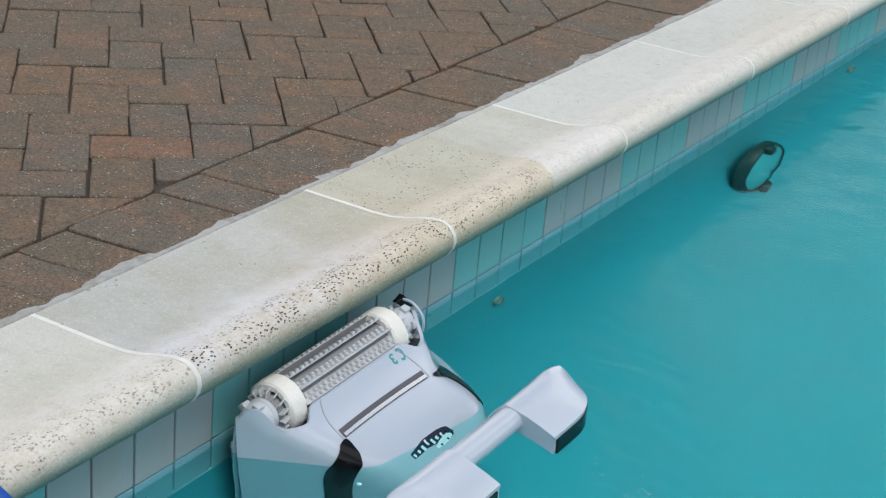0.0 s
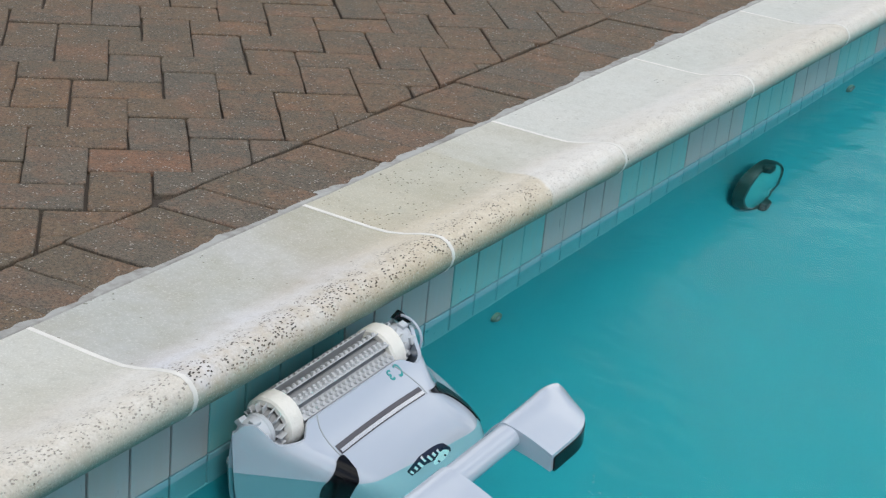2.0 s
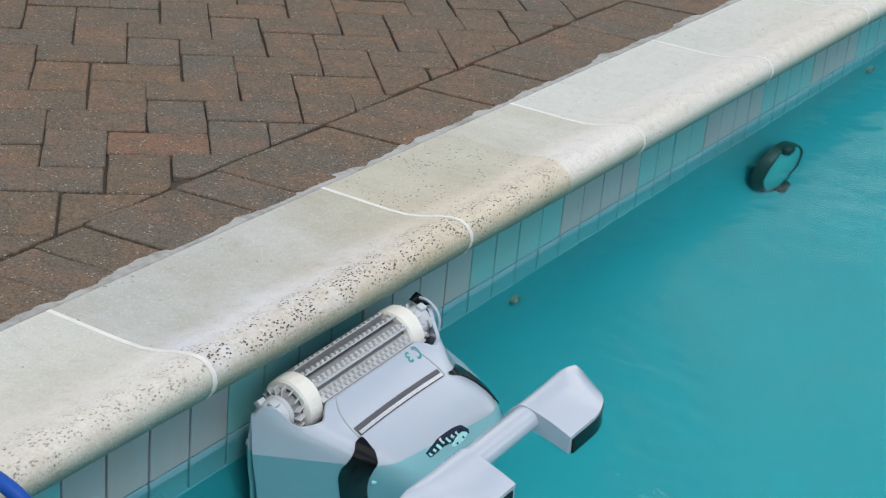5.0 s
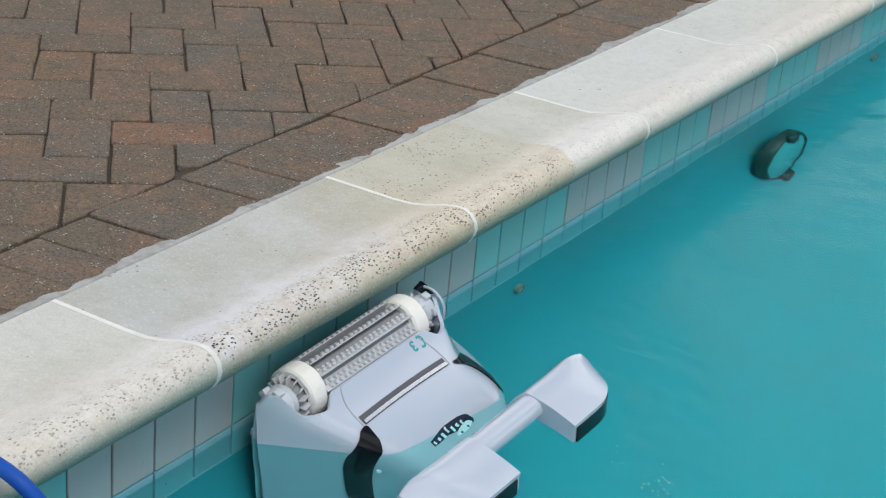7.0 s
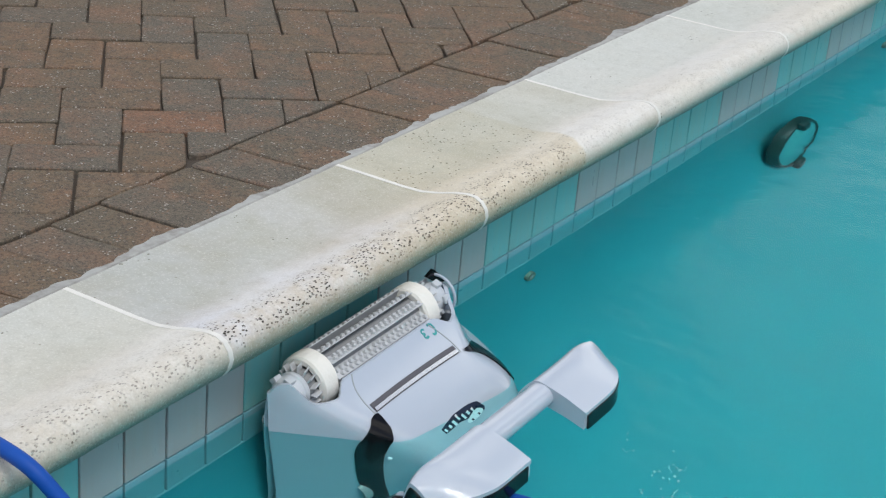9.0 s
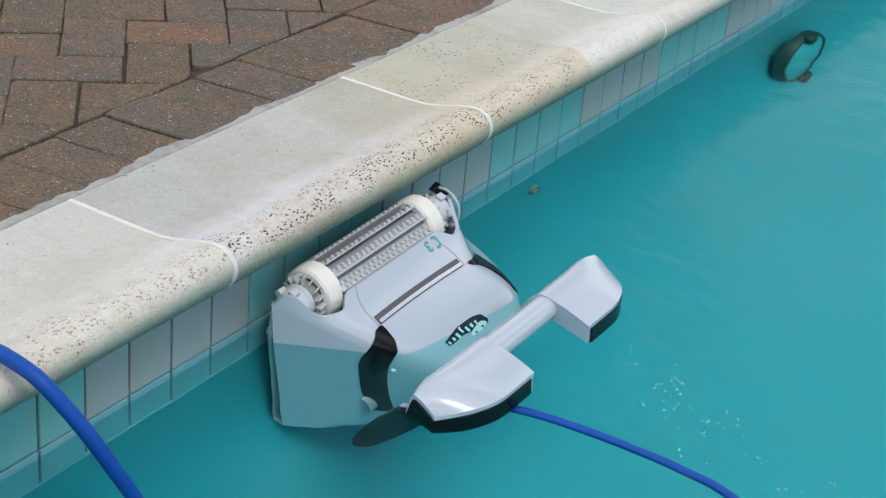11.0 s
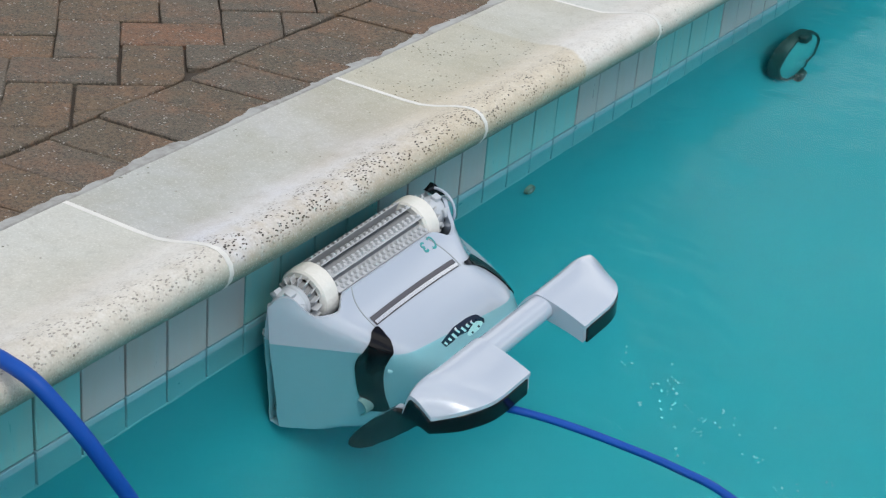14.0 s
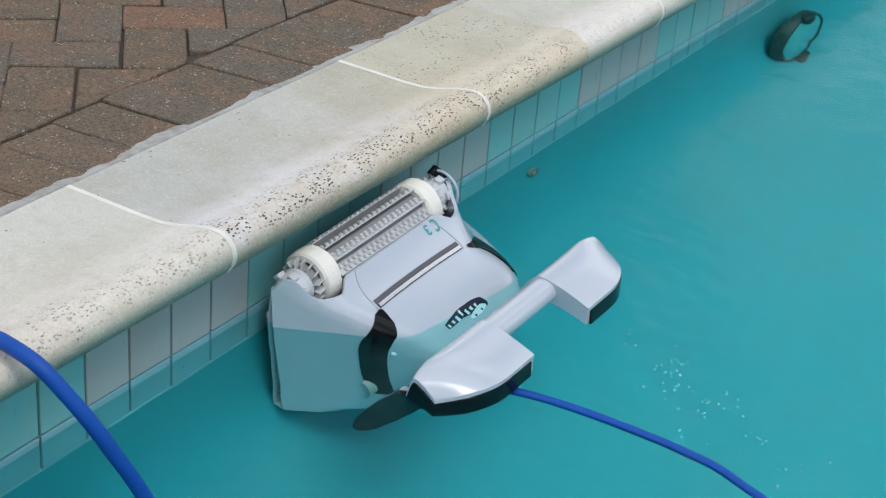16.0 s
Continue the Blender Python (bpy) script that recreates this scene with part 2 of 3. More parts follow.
mat_logo_white = simple("white_print", (0.75, 0.77, 0.8), 0.3, amount=0.1)
mat_print_teal = simple("teal_print", (0.03, 0.30, 0.30), 0.4, amount=0.1)
mat_cable = simple("blue_cable", (0.005, 0.07, 0.36), 0.5, grain=0.1, scale=90, amount=0.3, dirt=(0.005, 0.045, 0.25), spec=0.25)
mat_light_ring = simple("dark_bronze_ring", (0.012, 0.032, 0.032), 0.5, amount=0.4, dirt=(0.04, 0.09, 0.08))
mat_lens = simple("lamp_glass", (0.10, 0.42, 0.44), 0.08, amount=0.3, dirt=(0.2, 0.6, 0.62))

bub = Mat("bubble_skin", 0.05, 0.0, (0.75, 0.92, 0.94))
bub.b.inputs["Transmission Weight"].default_value = 0.8
bub.b.inputs["IOR"].default_value = 1.2
mat_bubble = bub.m

# Milky pool water: half clear, half scattering, with a gloss on top.
mw = Mat("pool_water")
mw.n.remove(mw.b)
wave = mw.math("ADD", mw.math("MULTIPLY", mw.noise(5, 2), 1.0), mw.math("MULTIPLY", mw.noise(15, 2), 0.16))
wb = mw.n.new("ShaderNodeBump")
wb.inputs["Strength"].default_value, wb.inputs["Distance"].default_value = 0.13, 0.03
mw.link(wave, wb.inputs["Height"])
refr, milk, gloss, fres = [mw.n.new("ShaderNode" + k) for k in ("BsdfRefraction", "BsdfDiffuse", "BsdfGlossy", "Fresnel")]
refr.inputs["IOR"].default_value, refr.inputs["Roughness"].default_value = 1.333, 0.0
refr.inputs["Color"].default_value = (0.66, 1.0, 1.0, 1)
mw.link(mw.mix(mw.step(mw.noise(1.3, 4), 0.35, 0.7), (0.05, 0.47, 0.52), (0.10, 0.55, 0.59)), milk.inputs["Color"])
gloss.inputs["Roughness"].default_value, fres.inputs["IOR"].default_value = 0.03, 1.115
swell = mw.n.new("ShaderNodeBump")
swell.inputs["Strength"].default_value, swell.inputs["Distance"].default_value = 0.42, 0.03
mw.link(mw.math("ADD", mw.noise(4, 3), mw.math("MULTIPLY", mw.noise(11, 2, mw.vmath("MULTIPLY", mw.co, (0.8, 1.1, 1.0))), 0.40)), swell.inputs["Height"])
mw.link(wb.outputs[0], refr.inputs["Normal"])
for node in (gloss, fres):
    mw.link(swell.outputs[0], node.inputs["Normal"])
m1, m2 = mw.n.new("ShaderNodeMixShader"), mw.n.new("ShaderNodeMixShader")
# Pale patches of scattering stand in for clouds reflected on the surface.
sky_patches = mw.math("MULTIPLY", mw.step(mw.noise(3.5, 6, None, 0.7), 0.45, 0.75), 0.022)
mw.link(mw.math("ADD", sky_patches, 0.003), m1.inputs[0])
mw.link(refr.outputs[0], m1.inputs[1])
mw.link(milk.outputs[0], m1.inputs[2])
mw.link(fres.outputs[0], m2.inputs[0])
mw.link(m1.outputs[0], m2.inputs[1])
mw.link(gloss.outputs[0], m2.inputs[2])
mw.link(m2.outputs[0], mw.n["Material Output"].inputs["Surface"])
mat_water = mw.m


# ---- mesh helpers ----
def mesh_of(bm, material, smooth=True):
    me = bpy.data.meshes.new("mesh")
    bm.normal_update()
    bm.to_mesh(me)
    bm.free()
    me.materials.append(material)
    if smooth:
        me.shade_smooth()
        me.set_sharp_from_angle(angle=radians(35))
    return me


def part(name, bm, material, parent=None, label="", m=None, smooth=True):
    ob = new(name, bm if isinstance(bm, bpy.types.Mesh) else mesh_of(bm, material, smooth))
    ob.parent = parent
    if m is not None:
        ob.matrix_basis = m
    return tagged(ob, label)


def box(sx, sy, sz, bevel=0.0, segments=2, at=(0, 0, 0), bm=None):
    bm = bm or bmesh.new()
    made = bmesh.ops.create_cube(bm, size=1, matrix=Matrix.Translation(at) @ Matrix.Diagonal((sx, sy, sz, 1)))
    if bevel:
        edges = {e for v in made["verts"] for e in v.link_edges}
        bmesh.ops.bevel(bm, geom=list(edges), offset=bevel, segments=segments, affect="EDGES", profile=0.5)
    return bm


def extrude_y(profile, y0, y1, bm=None, steps=1, jitter=0.0):
    """A closed prism of an (x, z) profile along y."""
    bm = bm or bmesh.new()
    rings = []
    for i in range(steps + 1):
        y = y0 + (y1 - y0) * i / steps
        rings.append([bm.verts.new((x + random.uniform(-jitter, jitter), y, z + random.uniform(-jitter, jitter))) for x, z in profile])
    n = len(profile)
    for a, b in zip(rings, rings[1:]):
        for i in range(n):
            bm.faces.new((a[i], a[(i + 1) % n], b[(i + 1) % n], b[i]))
    bm.faces.new(rings[0][::-1])
    bm.faces.new(rings[-1])
    bmesh.ops.recalc_face_normals(bm, faces=bm.faces)
    return bm


def tube(points, r, sides=12, bm=None, close_ends=True):
    """A round tube through points, smoothed by a Catmull-Rom curve."""
    pts = [Vector(p) for p in points]
    fine = []
    for i in range(len(pts) - 1):
        p0, p1, p2, p3 = pts[max(i - 1, 0)], pts[i], pts[i + 1], pts[min(i + 2, len(pts) - 1)]
        for k in range(8):
            t = k / 8
            fine.append(0.5 * (2 * p1 + (p2 - p0) * t + (2 * p0 - 5 * p1 + 4 * p2 - p3) * t * t + (3 * p1 - p0 - 3 * p2 + p3) * t ** 3))
    fine.append(pts[-1])
    bm = bm or bmesh.new()
    rings = []
    for i, p in enumerate(fine):
        d = (fine[min(i + 1, len(fine) - 1)] - fine[max(i - 1, 0)]).normalized()
        a = d.cross(Vector((0.1, 0.2, 1))).normalized()
        b = d.cross(a)
        rr = r(i / (len(fine) - 1)) if callable(r) else r
        rings.append([bm.verts.new(p + (a * math.cos(q) + b * math.sin(q)) * rr) for q in [2 * math.pi * k / sides for k in range(sides)]])
    for a, b in zip(rings, rings[1:]):
        for i in range(sides):
            bm.faces.new((a[i], a[(i + 1) % sides], b[(i + 1) % sides], b[i]))
    if close_ends:
        bm.faces.new(rings[0])
        bm.faces.new(rings[-1])
    bmesh.ops.recalc_face_normals(bm, faces=bm.faces)
    return bm


def lathe(profile, axis_m, sides=48, bm=None):
    """Turns a closed (radius, height) profile about local y, placed by axis_m."""
    bm = bm or bmesh.new()
    rings = []
    for r, h in profile:
        rings.append([bm.verts.new(axis_m @ Vector((r * math.cos(q), h, r * math.sin(q)))) for q in [2 * math.pi * k / sides for k in range(sides)]])
    n = len(rings)
    for j in range(n):
        a, b = rings[j], rings[(j + 1) % n]
        for i in range(sides):
            bm.faces.new((a[i], a[(i + 1) % sides], b[(i + 1) % sides], b[i]))
    bmesh.ops.recalc_face_normals(bm, faces=bm.faces)
    return bm


# ---- pool basin and ground ----
X1, Y0, Y1, DEPTH, WATER = 5.0, 0.22, 9.0, -1.05, -0.160
BACK = -0.229          # back edge of the coping
bm = bmesh.new()
o = 60.0
outer = [bm.verts.new(p) for p in ((-o, -o, -0.02), (o, -o, -0.02), (o, o, -0.02), (-o, o, -0.02))]
inner = [bm.verts.new(p) for p in ((-0.10, Y0 - 0.1, -0.02), (X1 + 0.1, Y0 - 0.1, -0.02), (X1 + 0.1, Y1 + 0.1, -0.02), (-0.10, Y1 + 0.1, -0.02))]
for i in range(4):
    j = (i + 1) % 4
    bm.faces.new((outer[i], outer[j], inner[j], inner[i]))
ground = part("ground", bm, mat_soil, None, "plain earth under the paving and round the pool")
tagged(ground, category="ground", kind="structure")

# Broad cove turned up to the sky, standing in for light scattered in water.
COVE, RISE = 1.10, 0.75
prof = [(-0.30, -0.232), (0.0, -0.232), (0.0, -0.30)]
for k in range(1, 25):
    q = math.pi / 2 * k / 24
    prof.append((COVE * (1 - math.cos(q)), DEPTH + RISE * (1 - math.sin(q))))
prof += [(COVE, DEPTH - 0.1), (-0.30, DEPTH - 0.1)]
wall_pool = part("wall_west", extrude_y(prof, Y0 - 0.3, Y1 + 0.3), mat_plaster, None, "teal plastered pool wall coved into the floor")
tagged(wall_pool, category="pool wall", kind="structure")
for nm, sx, sy, cx, cy in (("wall_east", 0.3, Y1 - Y0 + 0.6, X1 + 0.15, (Y0 + Y1) / 2), ("wall_south", X1 - 0.004, 0.3, X1 / 2, Y0 - 0.15), ("wall_north", X1 - 0.004, 0.3, X1 / 2, Y1 + 0.15)):
    ob = part(nm, box(sx, sy, -DEPTH - 0.06, at=(cx, cy, (DEPTH - 0.06) / 2)), mat_plaster, None, "teal plastered pool wall", smooth=False)
    tagged(ob, category="pool wall", kind="structure")
floor = part("floor", box(X1 + 0.3 - COVE, Y1 - Y0 + 0.6, 0.1, at=(COVE + (X1 + 0.3 - COVE) / 2, (Y0 + Y1) / 2, DEPTH - 0.0505)), mat_plaster, None, "teal plastered pool floor", smooth=False)
tagged(floor, category="pool floor", kind="structure")

# Plain dark walls, added unseen far round the pool.
for nm, sx, sy, cx, cy in (("wall_boundary_west", 0.3, 26, -7.0, 4.0), ("wall_boundary_north", 19, 0.3, 2.35, 14.0), ("wall_boundary_east", 0.3, 26, 12.0, 4.0), ("wall_boundary_south", 19, 0.3, 2.35, -8.0)):
    ob = part(nm, box(sx, sy, 1.5, at=(cx, cy, 0.73)), mat_added_wall, None, "plain dark wall added out of view", smooth=False)
    tagged(ob, category="wall", kind="structure")

# Upper wall behind the tiles, from the coping down to the plaster.
TILE_BACK = -0.006
backing = part("wall_tile_band", box(0.2, Y1 - Y0 + 0.6, 0.185, at=(TILE_BACK - 0.1, (Y0 + Y1) / 2, -0.046 - 0.0925)), mat_tile_joint, None, "brown grout bed behind the waterline tiles", smooth=False)
tagged(backing, category="pool wall", kind="structure")

# Water with gentle ripples.
bm = bmesh.new()
bmesh.ops.create_grid(bm, x_segments=160, y_segments=220, size=0.5, matrix=Matrix.Translation((X1 / 2, (Y0 + Y1) / 2, WATER)) @ Matrix.Diagonal((X1, Y1 - Y0, 1, 1)))
for v in bm.verts:
    v.co.z += 0.0016 * noise.noise(v.co * 3.1) + 0.0008 * noise.noise(v.co * 9.0)
water = part("water", bm, mat_water, None, "milky turquoise pool water with gentle ripples")
tagged(water, category="water", kind="structure")
water.visible_shadow = False

# ---- coping ----
COPING = [(BACK, 0.0), (-0.10, 0.0), (-0.065, 0.0015), (-0.035, 0.0075), (-0.005, 0.0165), (0.018, 0.0215), (0.034, 0.0215), (0.046, 0.0165),
          (0.055, 0.006), (0.058, -0.006), (0.055, -0.018), (0.047, -0.030), (0.033, -0.040), (0.015, -0.044), (-0.05, -0.044), (BACK, -0.044)]
coping = tagged(new("coping"), "cast stone pool coping with a raised pitted lip", "coping", kind="structure")
JOINTS = [0.215, 0.82, 1.429, 2.0405, 2.644, 3.2603, 3.87, 4.48, 5.09, 5.70, 6.31, 6.92, 7.53, 8.14, 8.75, 9.36]
STONES = [mat_cop_white, mat_cop_left, mat_cop_grey, mat_cop_cream, mat_cop_pale, mat_cop_white]
for i, (p, q) in enumerate(zip(JOINTS, JOINTS[1:])):
    ln = q - p - 0.0066
    bm = extrude_y(COPING, 0.0, ln, steps=12, jitter=0.0004)
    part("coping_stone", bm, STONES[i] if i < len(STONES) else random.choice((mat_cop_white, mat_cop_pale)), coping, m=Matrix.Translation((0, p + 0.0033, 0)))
for q in JOINTS[:-1]:
    prof = [(x + (0.0008 if x > 0 else 0), z + (0.0008 if z > -0.01 else 0)) for x, z in COPING]
    part("grout_joint", extrude_y(prof, q - 0.0040, q + 0.0040), mat_grout, coping, "white grout joint")
for nm, prof_m, ln in (("coping_east", Matrix.Translation((X1, Y1, 0)) @ Matrix.Rotation(math.pi, 4, "Z"), Y1 - Y0), ("coping_south", Matrix.Translation((X1 + 0.229, Y0 - 0.004, 0)) @ Matrix.Rotation(math.pi / 2, 4, "Z"), X1 + 0.458), ("coping_north", Matrix.Translation((0.07, Y1, 0)) @ Matrix.Rotation(-math.pi / 2, 4, "Z"), X1 - 0.07)):
    ob = part(nm, extrude_y(COPING, 0, ln), mat_cop_white, None, "pale cast stone coping round the pool", m=prof_m)
    tagged(ob, category="coping", kind="structure")

# Uneven strip of mortar between paving and coping.
bm = bmesh.new()
prev = None
for i in range(1050):
    y = 0.3 + i * 0.008
    w = 0.020 + 0.016 * max(-0.45, noise.noise((y * 7, 0, 0))) + 0.009 * noise.noise((y * 31, 3, 0)) + 0.003 * noise.noise((y * 90, 5, 0))
    h = -0.001 + 0.001 * noise.noise((y * 12, 7, 0))
    ring = [bm.verts.new(p) for p in ((BACK - 0.0035, y, -0.02), (BACK - 0.0035, y, h - 0.003), (BACK - 0.006, y, h), (BACK - w, y, h - 0.001), (BACK - w - 0.006, y, -0.006), (BACK - w - 0.006, y, -0.02))]
    if prev:
        for k in range(5):
            bm.faces.new((prev[k], prev[k + 1], ring[k + 1], ring[k]))
    prev = ring
bmesh.ops.recalc_face_normals(bm, faces=bm.faces)
strip = part("mortar_strip", bm, mat_mortar, None, "uneven grey mortar strip between coping and pavers")
tagged(strip, category="mortar", kind="structure")

# ---- pool robot, clinging to the wall with its brush under the coping ----
RZ = -0.42
robot = new("pool_cleaning_robot")
robot.matrix_basis = pose(0.004, 1.721, -0.1, 0, 0, -3.0) @ pose(0, 0, 0, 5.5, 0, 0) @ Matrix.Translation((0, 0, RZ + 0.1))
tagged(robot, "light grey and black pool cleaning robot climbing the tiled wall", "pool robot")
HALF, BASE = 0.194, 0.048
PROFILE = ((-0.42, 0.12), (-0.385, 0.185), (-0.33, 0.235), (-0.27, 0.256), (-0.21, 0.246), (-0.175, 0.224), (-0.15, 0.204), (-0.13, 0.174), (-0.116, 0.151), (-0.10, 0.121), (-0.085, 0.103), (-0.06, 0.088))


def smoothstep(a, b, x):
    t = min(1, max(0, (x - a) / (b - a)))
    return t * t * (3 - 2 * t)


def crest(z):
    """How far the shell stands off the wall at height z, along its middle."""
    zs, hs = [p[0] for p in PROFILE], [p[1] for p in PROFILE]
    total = weight = 0.0
    for k in range(-4, 5):
        w = math.exp(-(k / 2.2) ** 2)
        total, weight = total + w * float(np.interp(z + k * 0.004, zs, hs)), weight + w
    return total / weight


def shell_x(y, z):
    """The shell's section: sloping flanks, softly joined to the crest; the far flank swells out lower down."""
    top = crest(z)
    flank = 0.050 + 1.62 * (HALF - abs(y)) + 0.11 * smoothstep(-0.02, 0.16, y) * (1 - smoothstep(-0.185, -0.118, z))
    h = min(1.0, max(0.0, 0.5 + (flank - top) / 0.090))
    return flank + (top - flank) * h - 0.045 * h * (1 - h)


def shell_point(y, z, off=0.0):
    e = 0.002
    p = Vector((shell_x(y, z), y, z))
    a = Vector((shell_x(y + e, z) - shell_x(y - e, z), 2 * e, 0))
    b = Vector((shell_x(y, z + e) - shell_x(y, z - e), 0, 2 * e))
    return p + a.cross(b).normalized() * off - Vector((0, 0, RZ))


def shell_top(y):
    """Upper edge: straight below the brush, scooped round the foam rings, domed over the end caps."""
    a = abs(y)
    return -0.085 - 0.012 * smoothstep(0.100, 0.128, a) + (0.031 if y < 0 else 0.020) * smoothstep(0.156, 0.178, a) - 0.016 * smoothstep(0.180, 0.195, a) ** 2


bm = bmesh.new()
NU, NV = 56, 80
grid = []
for j in range(NV + 1):
    y = HALF * math.sin(math.pi / 2 * (2 * j / NV - 1)) * 0.9999
    top = shell_top(y)
    col = [bm.verts.new(shell_point(y, top - (top + 0.42) * (i / NU), 0.0)) for i in range(NU + 1)]
    grid.append(col)
for a, b in zip(grid, grid[1:]):
    for i in range(NU):
        bm.faces.new((a[i], a[i + 1], b[i + 1], b[i]))
inner = [bm.verts.new((max(0.040, c[0].co.x - 0.004), c[0].co.y * 0.980, c[0].co.z - 0.0005)) for c in grid]
deep = [bm.verts.new((max(0.030, c[0].co.x - 0.012), c[0].co.y * 0.975, c[0].co.z - 0.045)) for c in grid]
foot = [bm.verts.new((0.030, c[-1].co.y * 0.985, c[-1].co.z)) for c in grid]
for j in range(NV):
    bm.faces.new((grid[j + 1][0], inner[j + 1], inner[j], grid[j][0]))
    bm.faces.new((inner[j + 1], deep[j + 1], deep[j], inner[j]))
    bm.faces.new((deep[j + 1], foot[j + 1], foot[j], deep[j]))
    bm.faces.new((foot[j + 1], grid[j + 1][-1], grid[j][-1], foot[j]))
bmesh.ops.recalc_face_normals(bm, faces=bm.faces)
shell = part("shell", bm, mat_shell, robot, "glossy light grey plastic shell")


def shell_strip(points, widths, off=0.0018, across=4, steps=8):
    """A thin raised strip that follows the shell along (y, z) points."""
    pts = [Vector(p) for p in points]
    line, wide = [], []
    for i in range(len(pts) - 1):
        p0, p1, p2, p3 = pts[max(i - 1, 0)], pts[i], pts[i + 1], pts[min(i + 2, len(pts) - 1)]
        for k in range(steps):
            t = k / steps
            line.append(0.5 * (2 * p1 + (p2 - p0) * t + (2 * p0 - 5 * p1 + 4 * p2 - p3) * t * t + (3 * p1 - p0 - 3 * p2 + p3) * t ** 3))
            wide.append(widths[i] * (1 - t) + widths[i + 1] * t)
    line.append(pts[-1])
    wide.append(widths[-1])
    bm = bmesh.new()
    prev = None
    for i, p in enumerate(line):
        d = (line[min(i + 1, len(line) - 1)] - line[max(i - 1, 0)]).normalized()
        n = Vector((-d.y, d.x))
        qs = [p + n * wide[i] * (2 * k / across - 1) for k in range(across + 1)]
        row = [shell_point(*qs[0], -0.001)] + [shell_point(*q, off) for q in qs] + [shell_point(*qs[-1], -0.001)]
        row = [bm.verts.new(q) for q in row]
        if prev:
            for k in range(len(row) - 1):
                bm.faces.new((prev[k], prev[k + 1], row[k + 1], row[k]))
        prev = row
    bmesh.ops.recalc_face_normals(bm, faces=bm.faces)
    if sum((f.normal.x for f in bm.faces)) < 0:
        bmesh.ops.reverse_faces(bm, faces=bm.faces)
    return bm


for s in (-1, 1):
    band = [(-0.0950, -0.1210), (-0.1020, -0.1280), (-0.1100, -0.1400), (-0.1175, -0.1540), (-0.1225, -0.1850), (-0.1235, -0.2350), (-0.1220, -0.2900), (-0.1180, -0.3360)]
    wide = (0.0006, 0.0098, 0.0122, 0.0118, 0.0108, 0.0100, 0.0100, 0.0090)
    if s > 0:
        band = [(0.1060, -0.1200), (0.1260, -0.1270), (0.1440, -0.1370), (0.1580, -0.1500), (0.1680, -0.1700), (0.1760, -0.2100), (0.1770, -0.2700), (0.1700, -0.3300)]
        wide = (0.0008, 0.0040, 0.0055, 0.0060, 0.0065, 0.0070, 0.0080, 0.0080)
    part("side_band", shell_strip(band, wide, 0.0022), mat_black, shell, "gloss black curved side band")
    part("panel_seam", shell_strip([(s * 0.084, -0.0850), (s * 0.094, -0.0975), (s * 0.0985, -0.1090), (s * 0.0985, -0.1200)], (0.0007,) * 4, 0.0006, 2), mat_track, shell)
TRIM = [(y, -0.1150 - 0.0010 * (y / 0.095) ** 2) for y in (-0.095, -0.06, -0.03, 0.0, 0.03, 0.06, 0.095)]
part("trim_channel", shell_strip(TRIM, (0.0036,) * 7, 0.0010, 4), mat_channel, shell, "dark smoky channel above the chrome strip")
part("chrome_strip", shell_strip([(y * 0.985, z - 0.0016) for y, z in TRIM], (0.0013,) * 7, 0.0028, 6), mat_chrome, shell, "chrome trim strip")
LOGO = [(-0.026, -0.1685), (-0.010, -0.1665), (0.008, -0.1640), (0.024, -0.1650), (0.042, -0.1660), (0.058, -0.1685), (0.066, -0.1740)]
logo = part("logo", shell_strip(LOGO, (0.0045, 0.0062, 0.0068, 0.0080, 0.0085, 0.0080, 0.0035), 0.0007, 6), mat_logo, shell, "dark blue printed mark with a pale figure")
part("mark_white", shell_strip([(0.022, -0.1790), (0.032, -0.1768), (0.044, -0.1748), (0.054, -0.1730), (0.061, -0.1735)], (0.0012, 0.0048, 0.0060, 0.0052, 0.0012), 0.0012, 4), mat_logo_white, logo)
for y0, z0 in ((0.030, -0.1790), (0.047, -0.1765)):
    part("mark_spot", shell_strip([(y0, z0), (y0 + 0.004, z0 + 0.0005)], (0.0018, 0.0018), 0.0016, 2, 3), mat_logo, logo)
for k, (h, dz) in enumerate(((0.0026, 0.0006), (0.0026, 0.0006), (0.0044, 0.0016), (0.0044, -0.0016), (0.0044, 0.0016), (0.0028, 0.0), (0.0050, 0.0014))):
    y0 = -0.0215 + k * 0.0110
    zc = float(np.interp(y0, [p[0] for p in LOGO], [p[1] for p in LOGO])) - dz
    part("mark_bar", shell_strip([(y0, zc + h), (y0 + 0.0014, zc - h)], (0.0019 + 0.0004 * (k % 3),) * 2, 0.0012, 2, 3), mat_logo_white, logo)
ROUND = [(math.cos(radians(a)) * 0.85, math.sin(radians(a))) for a in range(50, 311, 26)]
CURLS = [(-0.5, 0.8), (0.0, 1.0), (0.48, 0.7), (0.36, 0.3), (-0.05, 0.06), (0.42, -0.2), (0.52, -0.62), (0.1, -1.0), (-0.5, -0.8)]
for nm, y0, shape, h in (("print_ring", 0.0865, ROUND, 0.0055), ("print_curl", 0.0705, CURLS, 0.0045)):
    line = [(y0 - 0.0072 * u, -0.0925 - h * v) for u, v in shape]
    part(nm, shell_strip(line, (0.0011,) * len(line), 0.0006, 2, 4), mat_print_teal, shell, "teal printed mark")
part("screw_cap", lathe([(0.0005, 0.003), (0.0035, 0.0025), (0.0052, 0.0), (0.0052, -0.004), (0.0005, -0.004)], Matrix.Translation(shell_point(-0.108, -0.198)) @ Matrix.Rotation(radians(-55), 4, "Z"), 20), mat_shell, shell, "small round grey screw cap")

